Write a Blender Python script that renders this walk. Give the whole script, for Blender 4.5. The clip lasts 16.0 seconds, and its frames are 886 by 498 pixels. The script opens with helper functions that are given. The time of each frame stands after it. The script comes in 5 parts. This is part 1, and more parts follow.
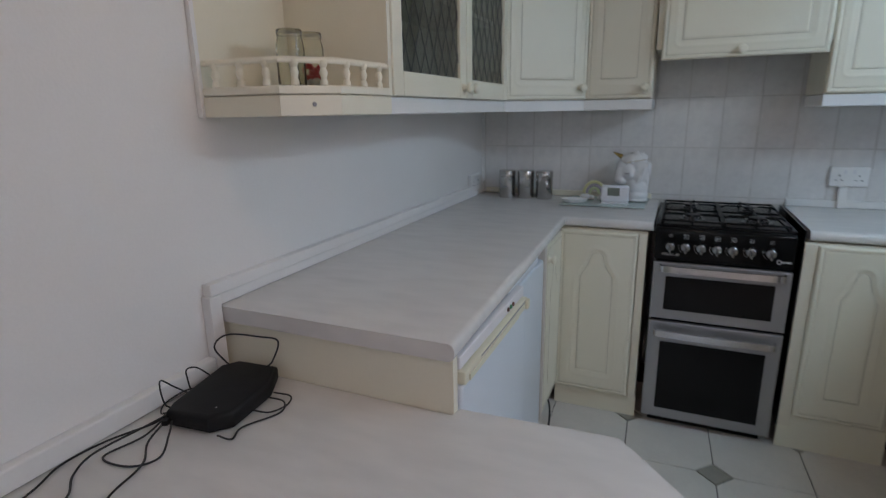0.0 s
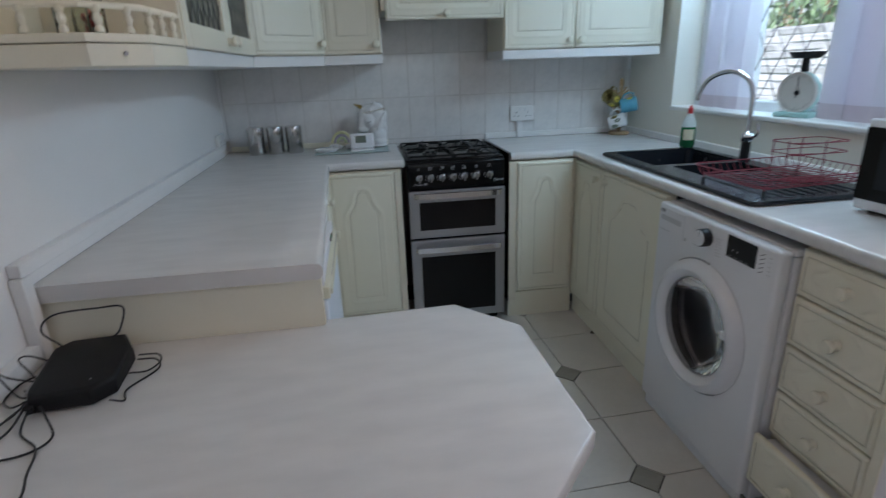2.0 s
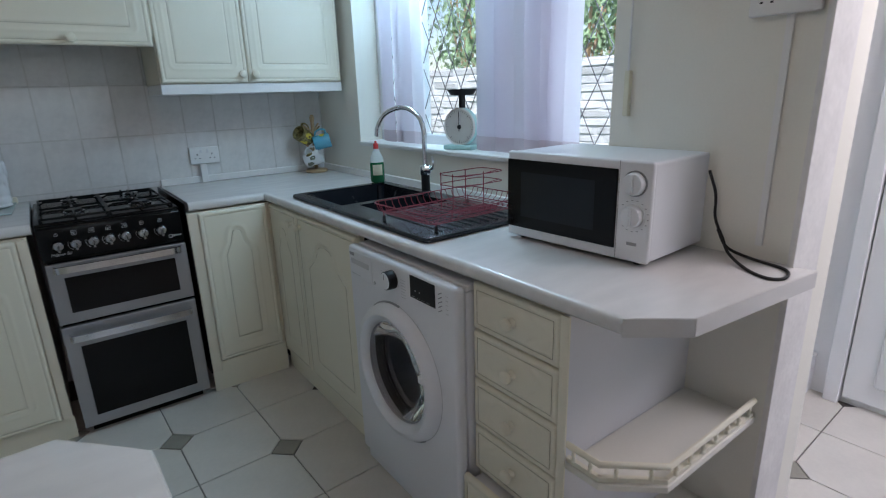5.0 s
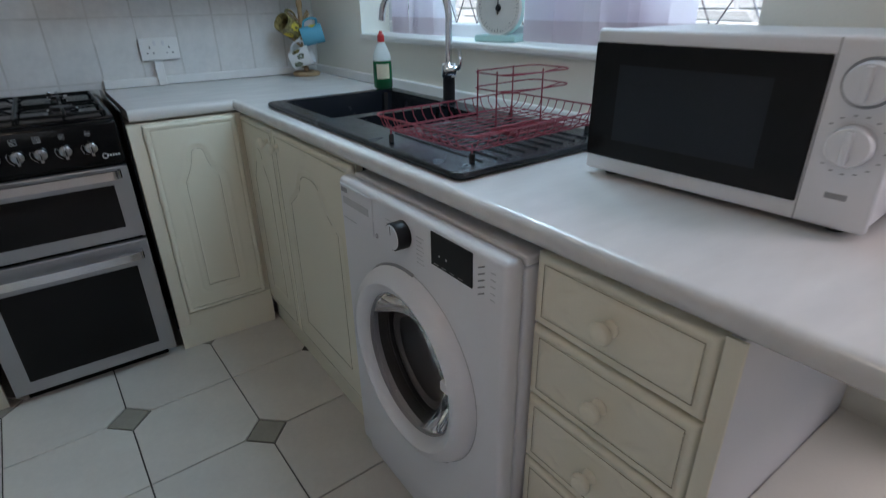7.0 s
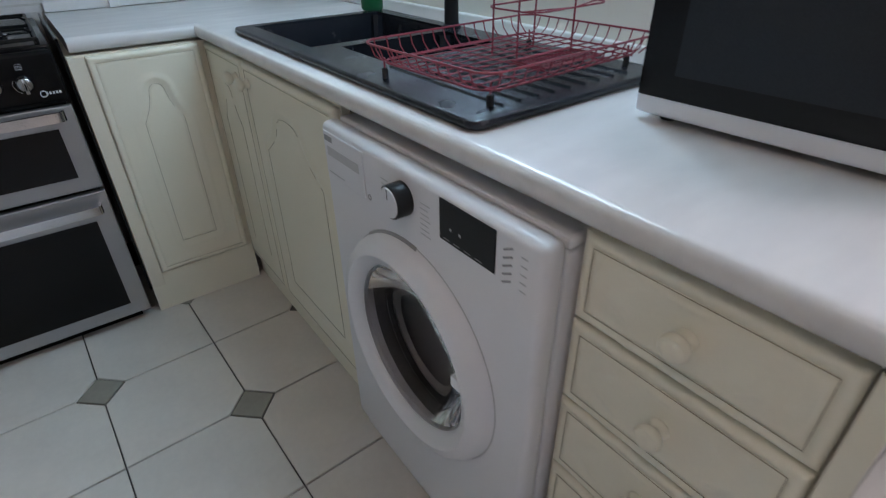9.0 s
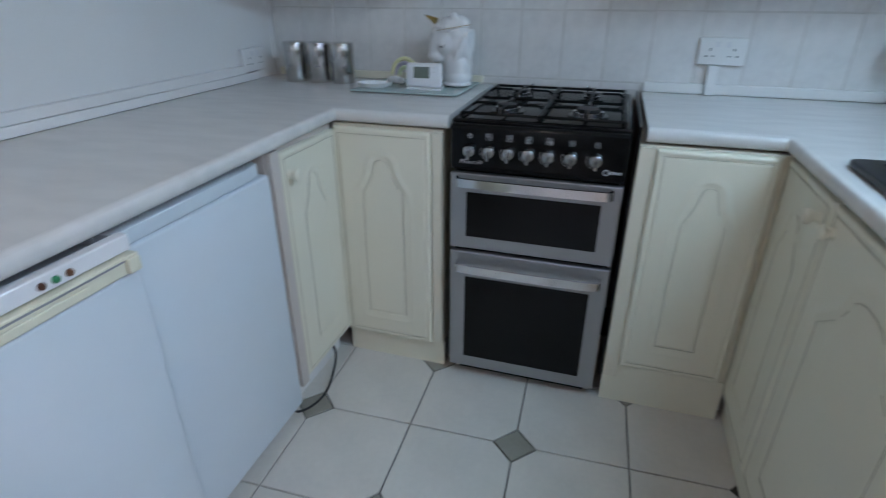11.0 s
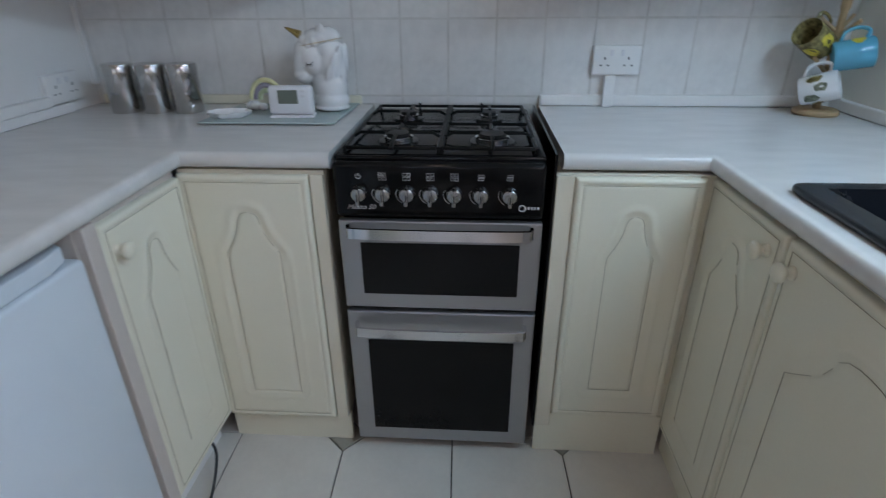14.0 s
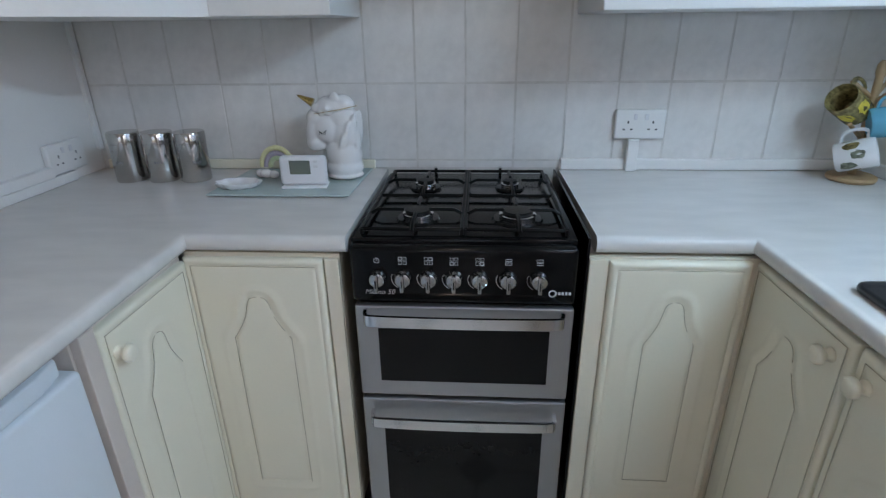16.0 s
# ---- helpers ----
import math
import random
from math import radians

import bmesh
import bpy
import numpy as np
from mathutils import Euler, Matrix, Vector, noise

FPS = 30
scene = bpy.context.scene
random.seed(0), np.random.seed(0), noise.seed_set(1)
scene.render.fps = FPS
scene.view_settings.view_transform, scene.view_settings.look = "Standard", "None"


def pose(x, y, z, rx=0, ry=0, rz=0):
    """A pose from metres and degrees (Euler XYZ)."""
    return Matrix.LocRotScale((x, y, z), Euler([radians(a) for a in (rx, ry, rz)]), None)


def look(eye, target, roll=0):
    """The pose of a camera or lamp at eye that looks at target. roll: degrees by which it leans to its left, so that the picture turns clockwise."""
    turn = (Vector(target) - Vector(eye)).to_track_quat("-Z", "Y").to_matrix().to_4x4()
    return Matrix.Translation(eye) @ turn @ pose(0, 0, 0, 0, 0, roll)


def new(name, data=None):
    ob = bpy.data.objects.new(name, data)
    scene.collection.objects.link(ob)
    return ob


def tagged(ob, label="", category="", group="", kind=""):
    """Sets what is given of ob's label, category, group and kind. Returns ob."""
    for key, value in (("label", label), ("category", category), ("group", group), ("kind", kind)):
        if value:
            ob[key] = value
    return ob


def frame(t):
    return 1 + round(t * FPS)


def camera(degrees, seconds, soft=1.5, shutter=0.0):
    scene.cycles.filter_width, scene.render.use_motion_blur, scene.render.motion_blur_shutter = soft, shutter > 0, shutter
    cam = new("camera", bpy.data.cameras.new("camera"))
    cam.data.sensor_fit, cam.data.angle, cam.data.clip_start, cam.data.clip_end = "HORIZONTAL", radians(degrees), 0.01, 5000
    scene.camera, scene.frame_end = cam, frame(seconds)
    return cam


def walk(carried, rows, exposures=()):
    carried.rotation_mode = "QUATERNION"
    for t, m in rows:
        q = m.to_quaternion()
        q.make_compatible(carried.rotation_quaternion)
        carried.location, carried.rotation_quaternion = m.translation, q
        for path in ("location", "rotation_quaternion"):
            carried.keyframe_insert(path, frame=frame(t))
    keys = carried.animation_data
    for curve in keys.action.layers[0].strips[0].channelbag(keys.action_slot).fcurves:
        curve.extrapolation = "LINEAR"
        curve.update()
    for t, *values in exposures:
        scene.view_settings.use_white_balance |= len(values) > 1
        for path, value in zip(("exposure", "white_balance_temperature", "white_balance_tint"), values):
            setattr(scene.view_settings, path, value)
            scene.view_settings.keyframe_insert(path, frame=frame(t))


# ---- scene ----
cam = camera(80.0, 16.0, 1.1, 0.5)
PATH = [
    (0, (0.072, -0.003, 1.361), (-0.709, 1.768, 0.86), -1.0),
    (0.5, (-0.087, -0.069, 1.338), (-0.579, 1.774, 0.736), -0.9),
    (1, (-0.143, -0.141, 1.321), (-0.335, 1.727, 0.632), -1.5),
    (1.5, (-0.175, -0.225, 1.316), (-0.122, 1.644, 0.605), -1.8),
    (2, (-0.19, -0.293, 1.335), (0.083, 1.577, 0.682), -2.0),
    (2.5, (-0.168, -0.325, 1.344), (0.312, 1.527, 0.762), -2.2),
    (3, (-0.146, -0.356, 1.339), (0.505, 1.454, 0.791), -2.1),
    (3.5, (-0.112, -0.378, 1.341), (0.7, 1.367, 0.798), -2.3),
    (4, (-0.053, -0.366, 1.336), (0.935, 1.295, 0.82), -2.2),
    (4.2, (-0.022, -0.337, 1.337), (1.032, 1.28, 0.811), -2.3),
    (6.3, (0.281, 0.188, 1.275), (1.443, 1.682, 0.626), -0.9),
    (6.5, (0.309, 0.227, 1.259), (1.438, 1.722, 0.56), -1.0),
    (7, (0.375, 0.329, 1.211), (1.427, 1.803, 0.362), -0.9),
    (7.5, (0.425, 0.417, 1.188), (1.44, 1.853, 0.235), -0.9),
    (8, (0.444, 0.459, 1.173), (1.436, 1.863, 0.151), -0.9),
    (8.5, (0.466, 0.468, 1.157), (1.466, 1.823, 0.078), -0.8),
    (9, (0.473, 0.515, 1.173), (1.477, 1.876, 0.104), -0.9),
    (9.5, (0.451, 0.618, 1.203), (1.332, 2.117, 0.213), -1.0),
    (10, (0.422, 0.775, 1.249), (0.858, 2.506, 0.347), -0.4),
    (10.2, (0.436, 0.822, 1.26), (0.633, 2.612, 0.388), -0.3),
    (12.3, (0.462, 0.813, 1.181), (-0.439, 2.357, 0.284), -0.1),
    (12.5, (0.47, 0.824, 1.189), (-0.413, 2.377, 0.29), 0.1),
    (13, (0.463, 0.878, 1.221), (-0.271, 2.519, 0.345), 0.1),
    (13.5, (0.418, 1.014, 1.257), (-0.026, 2.774, 0.418), -0.1),
    (14, (0.355, 1.108, 1.244), (0.236, 2.904, 0.371), -0.4),
    (14.5, (0.319, 1.158, 1.238), (0.314, 2.93, 0.311), -0.7),
    (15, (0.306, 1.197, 1.277), (0.291, 2.994, 0.399), -0.8),
    (15.5, (0.303, 1.228, 1.313), (0.245, 3.051, 0.494), -0.9),
    (16, (0.297, 1.234, 1.329), (0.171, 3.073, 0.554), -0.8),
]
EXPOSURE = [(0, 0.51, 6880, 30), (1, 0.54, 6720, 27), (2, 0.57, 6470, 25), (4, 0.58, 6420, 24), (6.5, 0.38, 6620, 25), (7, 0.58, 6640, 26), (8, 0.90, 6680, 28), (9, 0.92, 6680, 28), (10, 1.06, 6120, 25), (12.5, 0.82, 6500, 28), (14, 0.93, 6620, 29), (16, 1.15, 6660, 29)]
walk(cam, [(t, look(eye, target, roll)) for t, eye, target, roll in PATH], EXPOSURE)

# ---- world, sun, large lights ----
world = bpy.data.worlds.new("sky")
scene.world = world
world.use_nodes = True
wn = world.node_tree.nodes
sky = wn.new("ShaderNodeTexSky")
sky.sky_type, sky.sun_disc = "NISHITA", False
sky.sun_elevation, sky.sun_rotation = radians(50), radians(262)
wn["Background"].inputs["Strength"].default_value = 0.15
world.node_tree.links.new(sky.outputs["Color"], wn["Background"].inputs["Color"])


def sun_lamp(strength, angle, elevation, azimuth):
    lamp = bpy.data.lights.new("sun", "SUN")
    lamp.energy, lamp.angle, lamp.color = strength, radians(angle), (1.0, 0.96, 0.9)
    ob = new("sun", lamp)
    d = Vector((math.cos(radians(elevation)) * math.sin(radians(azimuth)), math.cos(radians(elevation)) * math.cos(radians(azimuth)), math.sin(radians(elevation))))
    ob.matrix_world = look(d * 20, (0, 0, 0))
    return ob


def opening_light(name, eye, target, w, h, watts, colour):
    lamp = bpy.data.lights.new(name, "AREA")
    lamp.shape, lamp.size, lamp.size_y, lamp.energy, lamp.color = "RECTANGLE", w, h, watts, colour
    ob = new(name, lamp)
    ob.matrix_world = look(eye, target)
    return ob


sun_lamp(4.5, 4, 50, 262)
opening_light("window_daylight", (1.487, 1.68, 2.02), (1.02, 2.02, 0.95), 1.35, 0.12, 10.4, (0.46, 0.80, 0.97))
# lamp added inside the near jamb to brighten the far reveal and blinds
opening_light("reveal_fill_light", (1.60, 0.925, 1.60), (1.60, 2.4, 1.58), 0.05, 0.95, 1.1, (0.62, 0.85, 0.97))
# weak warm fill lamp added behind the camera, no known source there
opening_light("rear_fill_light", (-0.1, -2.56, 1.55), (-0.1, 0.0, 1.2), 1.8, 1.15, 0.5, (1.0, 0.91, 0.86))
bulb = bpy.data.lights.new("ceiling_lamp", "POINT")
bulb.energy, bulb.shadow_soft_size, bulb.color = 2.9, 0.05, (1.0, 0.85, 0.66)
new("ceiling_lamp", bulb).location = (0.10, 0.60, 2.27)
opening_light("porch_daylight", (2.15, -0.55, 2.1), (2.25, 0.2, 0.0), 0.9, 0.9, 13, (0.98, 0.98, 1.0))


# ---- materials ----
def material(name, colour, rough=0.5, metal=0.0, vary=0.06, scale=6.0, fine=90.0, bump=0.05, spot=0.0, clear=0.0, spread=0.0, shine=0.5):
    """A surface with blotches at two scales, uneven gloss and fine relief."""
    m = bpy.data.materials.new(name)
    m.use_nodes = True
    nt = m.node_tree
    n, l = nt.nodes, nt.links
    b = n["Principled BSDF"]
    co = n.new("ShaderNodeTexCoord")
    big = n.new("ShaderNodeTexNoise")
    big.inputs["Scale"].default_value, big.inputs["Detail"].default_value = scale, 5
    small = n.new("ShaderNodeTexNoise")
    small.inputs["Scale"].default_value, small.inputs["Detail"].default_value = fine, 4
    l.new(co.outputs["Object"], big.inputs["Vector"])
    l.new(co.outputs["Object"], small.inputs["Vector"])
    mix = n.new("ShaderNodeMix")
    mix.data_type = "FLOAT"
    mix.inputs["Factor"].default_value = 0.35
    l.new(big.outputs["Fac"], mix.inputs["A"])
    l.new(small.outputs["Fac"], mix.inputs["B"])
    ramp = n.new("ShaderNodeValToRGB")
    c = Vector(colour)
    ramp.color_ramp.elements[0].position, ramp.color_ramp.elements[1].position = 0.3, 0.7
    ramp.color_ramp.elements[0].color = (*(c * (1 - vary - spot)), 1)
    ramp.color_ramp.elements[1].color = (*(min(1, v * (1 + vary)) for v in c), 1)
    l.new(mix.outputs["Result"], ramp.inputs["Fac"])
    last = ramp.outputs["Color"]
    if spread:
        info = n.new("ShaderNodeObjectInfo")
        hsv = n.new("ShaderNodeHueSaturation")
        mr = n.new("ShaderNodeMapRange")
        mr.inputs["To Min"].default_value, mr.inputs["To Max"].default_value = 1 - spread, 1 + spread
        l.new(info.outputs["Random"], mr.inputs["Value"])
        l.new(mr.outputs["Result"], hsv.inputs["Value"])
        l.new(last, hsv.inputs["Color"])
        last = hsv.outputs["Color"]
    l.new(last, b.inputs["Base Color"])
    rr = n.new("ShaderNodeMapRange")
    rr.inputs["To Min"].default_value, rr.inputs["To Max"].default_value = max(0.02, rough * 0.8), min(1, rough * 1.2)
    l.new(big.outputs["Fac"], rr.inputs["Value"])
    l.new(rr.outputs["Result"], b.inputs["Roughness"])
    b.inputs["Metallic"].default_value = metal
    b.inputs["Coat Weight"].default_value = clear
    b.inputs["Specular IOR Level"].default_value = shine
    if bump:
        bp = n.new("ShaderNodeBump")
        bp.inputs["Strength"].default_value, bp.inputs["Distance"].default_value = bump, 0.002
        l.new(small.outputs["Fac"], bp.inputs["Height"])
        l.new(bp.outputs["Normal"], b.inputs["Normal"])
    return m


def veined(name, base, vein, rough):
    """Pale laminate with soft marbling drawn out along one direction."""
    m = material(name, base, rough, 0, 0.03, 3.0, 220, 0.02)
    n, l = m.node_tree.nodes, m.node_tree.links
    b = n["Principled BSDF"]
    co = n.new("ShaderNodeTexCoord")
    lay = n.new("ShaderNodeMapping")
    lay.inputs["Rotation"].default_value = (0, 0, radians(-32))
    lay.inputs["Scale"].default_value = (0.38, 1.2, 1.0)
    l.new(co.outputs["Object"], lay.inputs["Vector"])
    w = n.new("ShaderNodeTexNoise")
    w.inputs["Scale"].default_value, w.inputs["Detail"].default_value, w.inputs["Distortion"].default_value = 19, 6, 0.0
    l.new(lay.outputs["Vector"], w.inputs["Vector"])
    r = n.new("ShaderNodeValToRGB")
    r.color_ramp.elements[0].position, r.color_ramp.elements[1].position = 0.30, 0.66
    r.color_ramp.elements[0].color, r.color_ramp.elements[1].color = (*vein, 1), (*base, 1)
    l.new(w.outputs["Fac"], r.inputs["Fac"])
    l.new(r.outputs["Color"], b.inputs["Base Color"])
    return m


def glassy(name, colour, rough=0.02, bend=1.45):
    m = bpy.data.materials.new(name)
    m.use_nodes = True
    b = m.node_tree.nodes["Principled BSDF"]
    b.inputs["Base Color"].default_value = (*colour, 1)
    b.inputs["Roughness"].default_value, b.inputs["Transmission Weight"].default_value, b.inputs["IOR"].default_value = rough, 1.0, bend
    return m


def fabric(name, colour, through_light):
    m = bpy.data.materials.new(name)
    m.use_nodes = True
    n, l = m.node_tree.nodes, m.node_tree.links
    out = n["Material Output"]
    b = n["Principled BSDF"]
    b.inputs["Base Color"].default_value, b.inputs["Roughness"].default_value = (*colour, 1), 0.9
    t = n.new("ShaderNodeBsdfTranslucent")
    t.inputs["Color"].default_value = (*colour, 1)
    mx = n.new("ShaderNodeMixShader")
    co = n.new("ShaderNodeTexCoord")
    wv = n.new("ShaderNodeTexNoise")
    wv.inputs["Scale"].default_value = 300
    l.new(co.outputs["Object"], wv.inputs["Vector"])
    bp = n.new("ShaderNodeBump")
    bp.inputs["Strength"].default_value = 0.1
    l.new(wv.outputs["Fac"], bp.inputs["Height"])
    l.new(bp.outputs["Normal"], b.inputs["Normal"])
    mx.inputs[0].default_value = through_light
    l.new(b.outputs[0], mx.inputs[1])
    l.new(t.outputs[0], mx.inputs[2])
    l.new(mx.outputs[0], out.inputs["Surface"])
    return m


PAINT = material("wall_paint", (0.80, 0.785, 0.76), 0.6, 0, 0.03, 2.0, 160, 0.25)
PAINT_CREAM = material("cream_wall_paint", (0.80, 0.777, 0.70), 0.6, 0, 0.03, 2.0, 160, 0.25)
CEIL = material("ceiling_paint", (0.82, 0.82, 0.80), 0.8, 0, 0.02, 3, 120, 0.2)
PLASTER = material("bare_plaster", (0.76, 0.74, 0.72), 0.85, 0, 0.08, 9, 60, 0.7, 0.05)
CREAM = material("cream_foil", (0.80, 0.758, 0.618), 0.38, 0, 0.025, 4, 150, 0.03)
CREAM_DARK = material("cream_carcass_and_shade", (0.75, 0.69, 0.56), 0.45, 0, 0.03, 4, 150, 0.03)
WHITE_BOARD = material("white_board", (0.72, 0.715, 0.725), 0.4, 0, 0.02, 4, 150, 0.03)
SHELF_BOARD = material("cream_board", (0.76, 0.735, 0.66), 0.42, 0, 0.03, 4, 150, 0.03)
LILAC_EDGE = material("carcass_edge", (0.61, 0.54, 0.485), 0.5, 0, 0.04, 5, 100, 0.05)
TOP = veined("pale_laminate", (0.70, 0.682, 0.66), (0.635, 0.62, 0.603), 0.22)
TRIM = material("white_trim", (0.80, 0.79, 0.77), 0.4, 0, 0.03, 8, 120, 0.04)
TILE_W = material("wall_tile_glaze", (0.755, 0.74, 0.72), 0.20, 0, 0.06, 16, 60, 0.12, 0.03, 0, 0.02)
GROUT_W = material("wall_grout", (0.62, 0.60, 0.57), 0.9, 0, 0.15, 12, 120, 0.3)
TILE_F = material("floor_tile_glaze", (0.65, 0.612, 0.56), 0.33, 0, 0.05, 7, 60, 0.08, 0.03, 0, 0.03)
DOT_F = material("floor_dot_glaze", (0.30, 0.28, 0.235), 0.38, 0, 0.08, 18, 80, 0.08, 0.03, 0, 0.06)
GROUT_F = material("floor_grout", (0.085, 0.075, 0.065), 0.95, 0, 0.25, 14, 140, 0.4)
BLACK = material("black_enamel", (0.0045, 0.0043, 0.0046), 0.16, 0, 0.1, 6, 120, 0.01, shine=0.2)
IRON = material("cast_iron", (0.006, 0.006, 0.006), 0.38, 0, 0.2, 20, 200, 0.2, shine=0.18)
STEEL = material("brushed_steel", (0.42, 0.42, 0.43), 0.38, 0.9, 0.04, 5, 260, 0.06)
CHROME = material("chrome", (0.72, 0.72, 0.73), 0.12, 1.0, 0.03, 8, 120, 0.01)
OVEN_GLASS = material("oven_glass", (0.008, 0.0075, 0.0075), 0.12, 0, 0.1, 5, 90, 0.0, shine=0.2)
APPLIANCE = material("white_enamel", (0.78, 0.78, 0.80), 0.3, 0, 0.015, 5, 160, 0.02)
FRIDGE = material("fridge_enamel", (0.68, 0.74, 0.79), 0.35, 0, 0.02, 5, 300, 0.08)
AGED = material("aged_plastic", (0.74, 0.71, 0.56), 0.42, 0, 0.04, 9, 120, 0.03)
GREY = material("grey_plastic_and_shade", (0.30, 0.30, 0.31), 0.4, 0, 0.05, 9, 120, 0.03)
DARK = material("dark_plastic", (0.014, 0.014, 0.016), 0.35, 0, 0.1, 9, 120, 0.03, shine=0.25)
SINK = material("black_composite", (0.012, 0.014, 0.019), 0.26, 0, 0.15, 14, 420, 0.2, shine=0.4)
RED_WIRE = material("red_coated_wire", (0.24, 0.018, 0.035), 0.35, 0, 0.12, 20, 200, 0.03)
SLEEVE = material("black_rubber", (0.015, 0.015, 0.015), 0.7, 0, 0.1, 20, 200, 0.05)
PVC = material("white_pvc", (0.82, 0.83, 0.84), 0.35, 0, 0.02, 5, 100, 0.02)
SCORE_BROWN = material("score_line_brown", (0.38, 0.33, 0.235), 0.8, 0, 0.3, 25, 120, 0)
BLIND = fabric("lilac_blind_fabric", (0.88, 0.84, 0.90), 0.82)
SMOKED = glassy("grey_cabinet_glass", (0.50, 0.56, 0.56))
GLASS = glassy("clear_glass", (0.90, 0.97, 0.99))
LEAD = material("lead_strip", (0.15, 0.15, 0.16), 0.6, 0.5, 0.1, 20, 200, 0.05)


# ---- mesh tools ----
def part(name, bm, mat, parent=None, label="", smooth=False):
    """Links a bmesh as one mesh object under a thing or a part."""
    me = bpy.data.meshes.new(name)
    bm.normal_update()
    bm.to_mesh(me)
    bm.free()
    me.materials.append(mat)
    if smooth:
        for p in me.polygons:
            p.use_smooth = True
        me.set_sharp_from_angle(angle=radians(40))
    ob = new(name, me)
    if parent is not None:
        ob.parent = parent
    if label:
        ob["label"] = label
    return ob


def thing(name, at, label, category, group="", kind=""):
    ob = new(name)
    ob.matrix_world = at if isinstance(at, Matrix) else Matrix.Translation(at)
    ob.empty_display_size = 0.05
    return tagged(ob, label, category, group, kind)


def box(x0, x1, y0, y1, z0, z1, bev=0.0, seg=2, into=None):
    bm = bmesh.new()
    v = [bm.verts.new((x, y, z)) for x in (x0, x1) for y in (y0, y1) for z in (z0, z1)]
    for f in ((0, 1, 3, 2), (4, 6, 7, 5), (0, 4, 5, 1), (2, 3, 7, 6), (0, 2, 6, 4), (1, 5, 7, 3)):
        bm.faces.new([v[i] for i in f])
    bmesh.ops.recalc_face_normals(bm, faces=bm.faces)
    if bev:
        bmesh.ops.bevel(bm, geom=list(bm.edges), offset=bev, segments=seg, affect="EDGES", profile=0.5)
    return merge(into, bm)


def merge(into, bm):
    if into is None:
        return bm
    me = bpy.data.meshes.new("tmp")
    bm.to_mesh(me)
    bm.free()
    into.from_mesh(me)
    bpy.data.meshes.remove(me)
    return into


def prism(poly, z0, z1, bev=0.0, seg=3, into=None):
    bm = bmesh.new()
    lo = [bm.verts.new((x, y, z0)) for x, y in poly]
    hi = [bm.verts.new((x, y, z1)) for x, y in poly]
    n = len(poly)
    bm.faces.new(hi)
    bm.faces.new(lo[::-1])
    for i in range(n):
        bm.faces.new((lo[i], lo[(i + 1) % n], hi[(i + 1) % n], hi[i]))
    bmesh.ops.recalc_face_normals(bm, faces=bm.faces)
    if bev:
        flat = [e for e in bm.edges if abs(e.verts[0].co.z - e.verts[1].co.z) < 1e-6]
        bmesh.ops.bevel(bm, geom=flat, offset=bev, segments=seg, affect="EDGES", profile=0.5)
    return merge(into, bm)


def slab(poly, fronts, z0, z1, r=0.017, seg=5):
    """A worktop slab whose front edges alone are rolled over."""
    bm = prism(poly, z0, z1)
    runs = [{tuple(p), tuple(q)} for p, q in zip(fronts, fronts[1:])]
    roll = [e for e in bm.edges if {(round(v.co.x, 4), round(v.co.y, 4)) for v in e.verts} in runs]
    bmesh.ops.bevel(bm, geom=roll, offset=r, segments=seg, affect="EDGES", profile=0.5)
    return bm


def rounded(poly, r, n=5):
    """An outline with its corners rounded."""
    out = []
    for a, b, c in zip(poly[-1:] + poly[:-1], poly, poly[1:] + poly[:1]):
        a, b, c = Vector(a), Vector(b), Vector(c)
        p, q = b + (a - b).normalized() * r, b + (c - b).normalized() * r
        out += [tuple(p * (1 - t) ** 2 + b * 2 * t * (1 - t) + q * t * t) for t in (k / n for k in range(n + 1))]
    return out


def lathe(profile, n=24, m=None, into=None):
    """Turns (radius, height) pairs round z."""
    bm = bmesh.new()
    rings = []
    for r, z in profile:
        if r < 1e-5:
            rings.append([bm.verts.new((0, 0, z))])
        else:
            rings.append([bm.verts.new((r * math.cos(2 * math.pi * k / n), r * math.sin(2 * math.pi * k / n), z)) for k in range(n)])
    for a, b in zip(rings, rings[1:]):
        for k in range(n):
            j = (k + 1) % n
            if len(a) == 1 and len(b) > 1:
                bm.faces.new((a[0], b[j], b[k]))
            elif len(b) == 1 and len(a) > 1:
                bm.faces.new((a[k], a[j], b[0]))
            elif len(a) > 1:
                bm.faces.new((a[k], a[j], b[j], b[k]))
    bmesh.ops.recalc_face_normals(bm, faces=bm.faces)
    if m is not None:
        bm.transform(m)
    return merge(into, bm)


def tube(points, r, n=8, closed=False, into=None, flat=1.0):
    """A round bar swept along points."""
    bm = bmesh.new()
    pts = [Vector(p) for p in points]
    count = len(pts)
    rings, side = [], None
    for i, p in enumerate(pts):
        a = pts[(i - 1) % count] if closed or i else p
        b = pts[(i + 1) % count] if closed or i < count - 1 else p
        d = (b - a).normalized()
        if side is None:
            side = d.orthogonal().normalized()
        side = (side - d * side.dot(d)).normalized()
        up = d.cross(side)
        rings.append([bm.verts.new(p + side * r * math.cos(2 * math.pi * k / n) + up * r * flat * math.sin(2 * math.pi * k / n)) for k in range(n)])
    for i in range(count if closed else count - 1):
        a, b = rings[i], rings[(i + 1) % count]
        for k in range(n):
            bm.faces.new((a[k], a[(k + 1) % n], b[(k + 1) % n], b[k]))
    if not closed:
        bm.faces.new(rings[0][::-1])
        bm.faces.new(rings[-1])
    bmesh.ops.recalc_face_normals(bm, faces=bm.faces)
    return merge(into, bm)


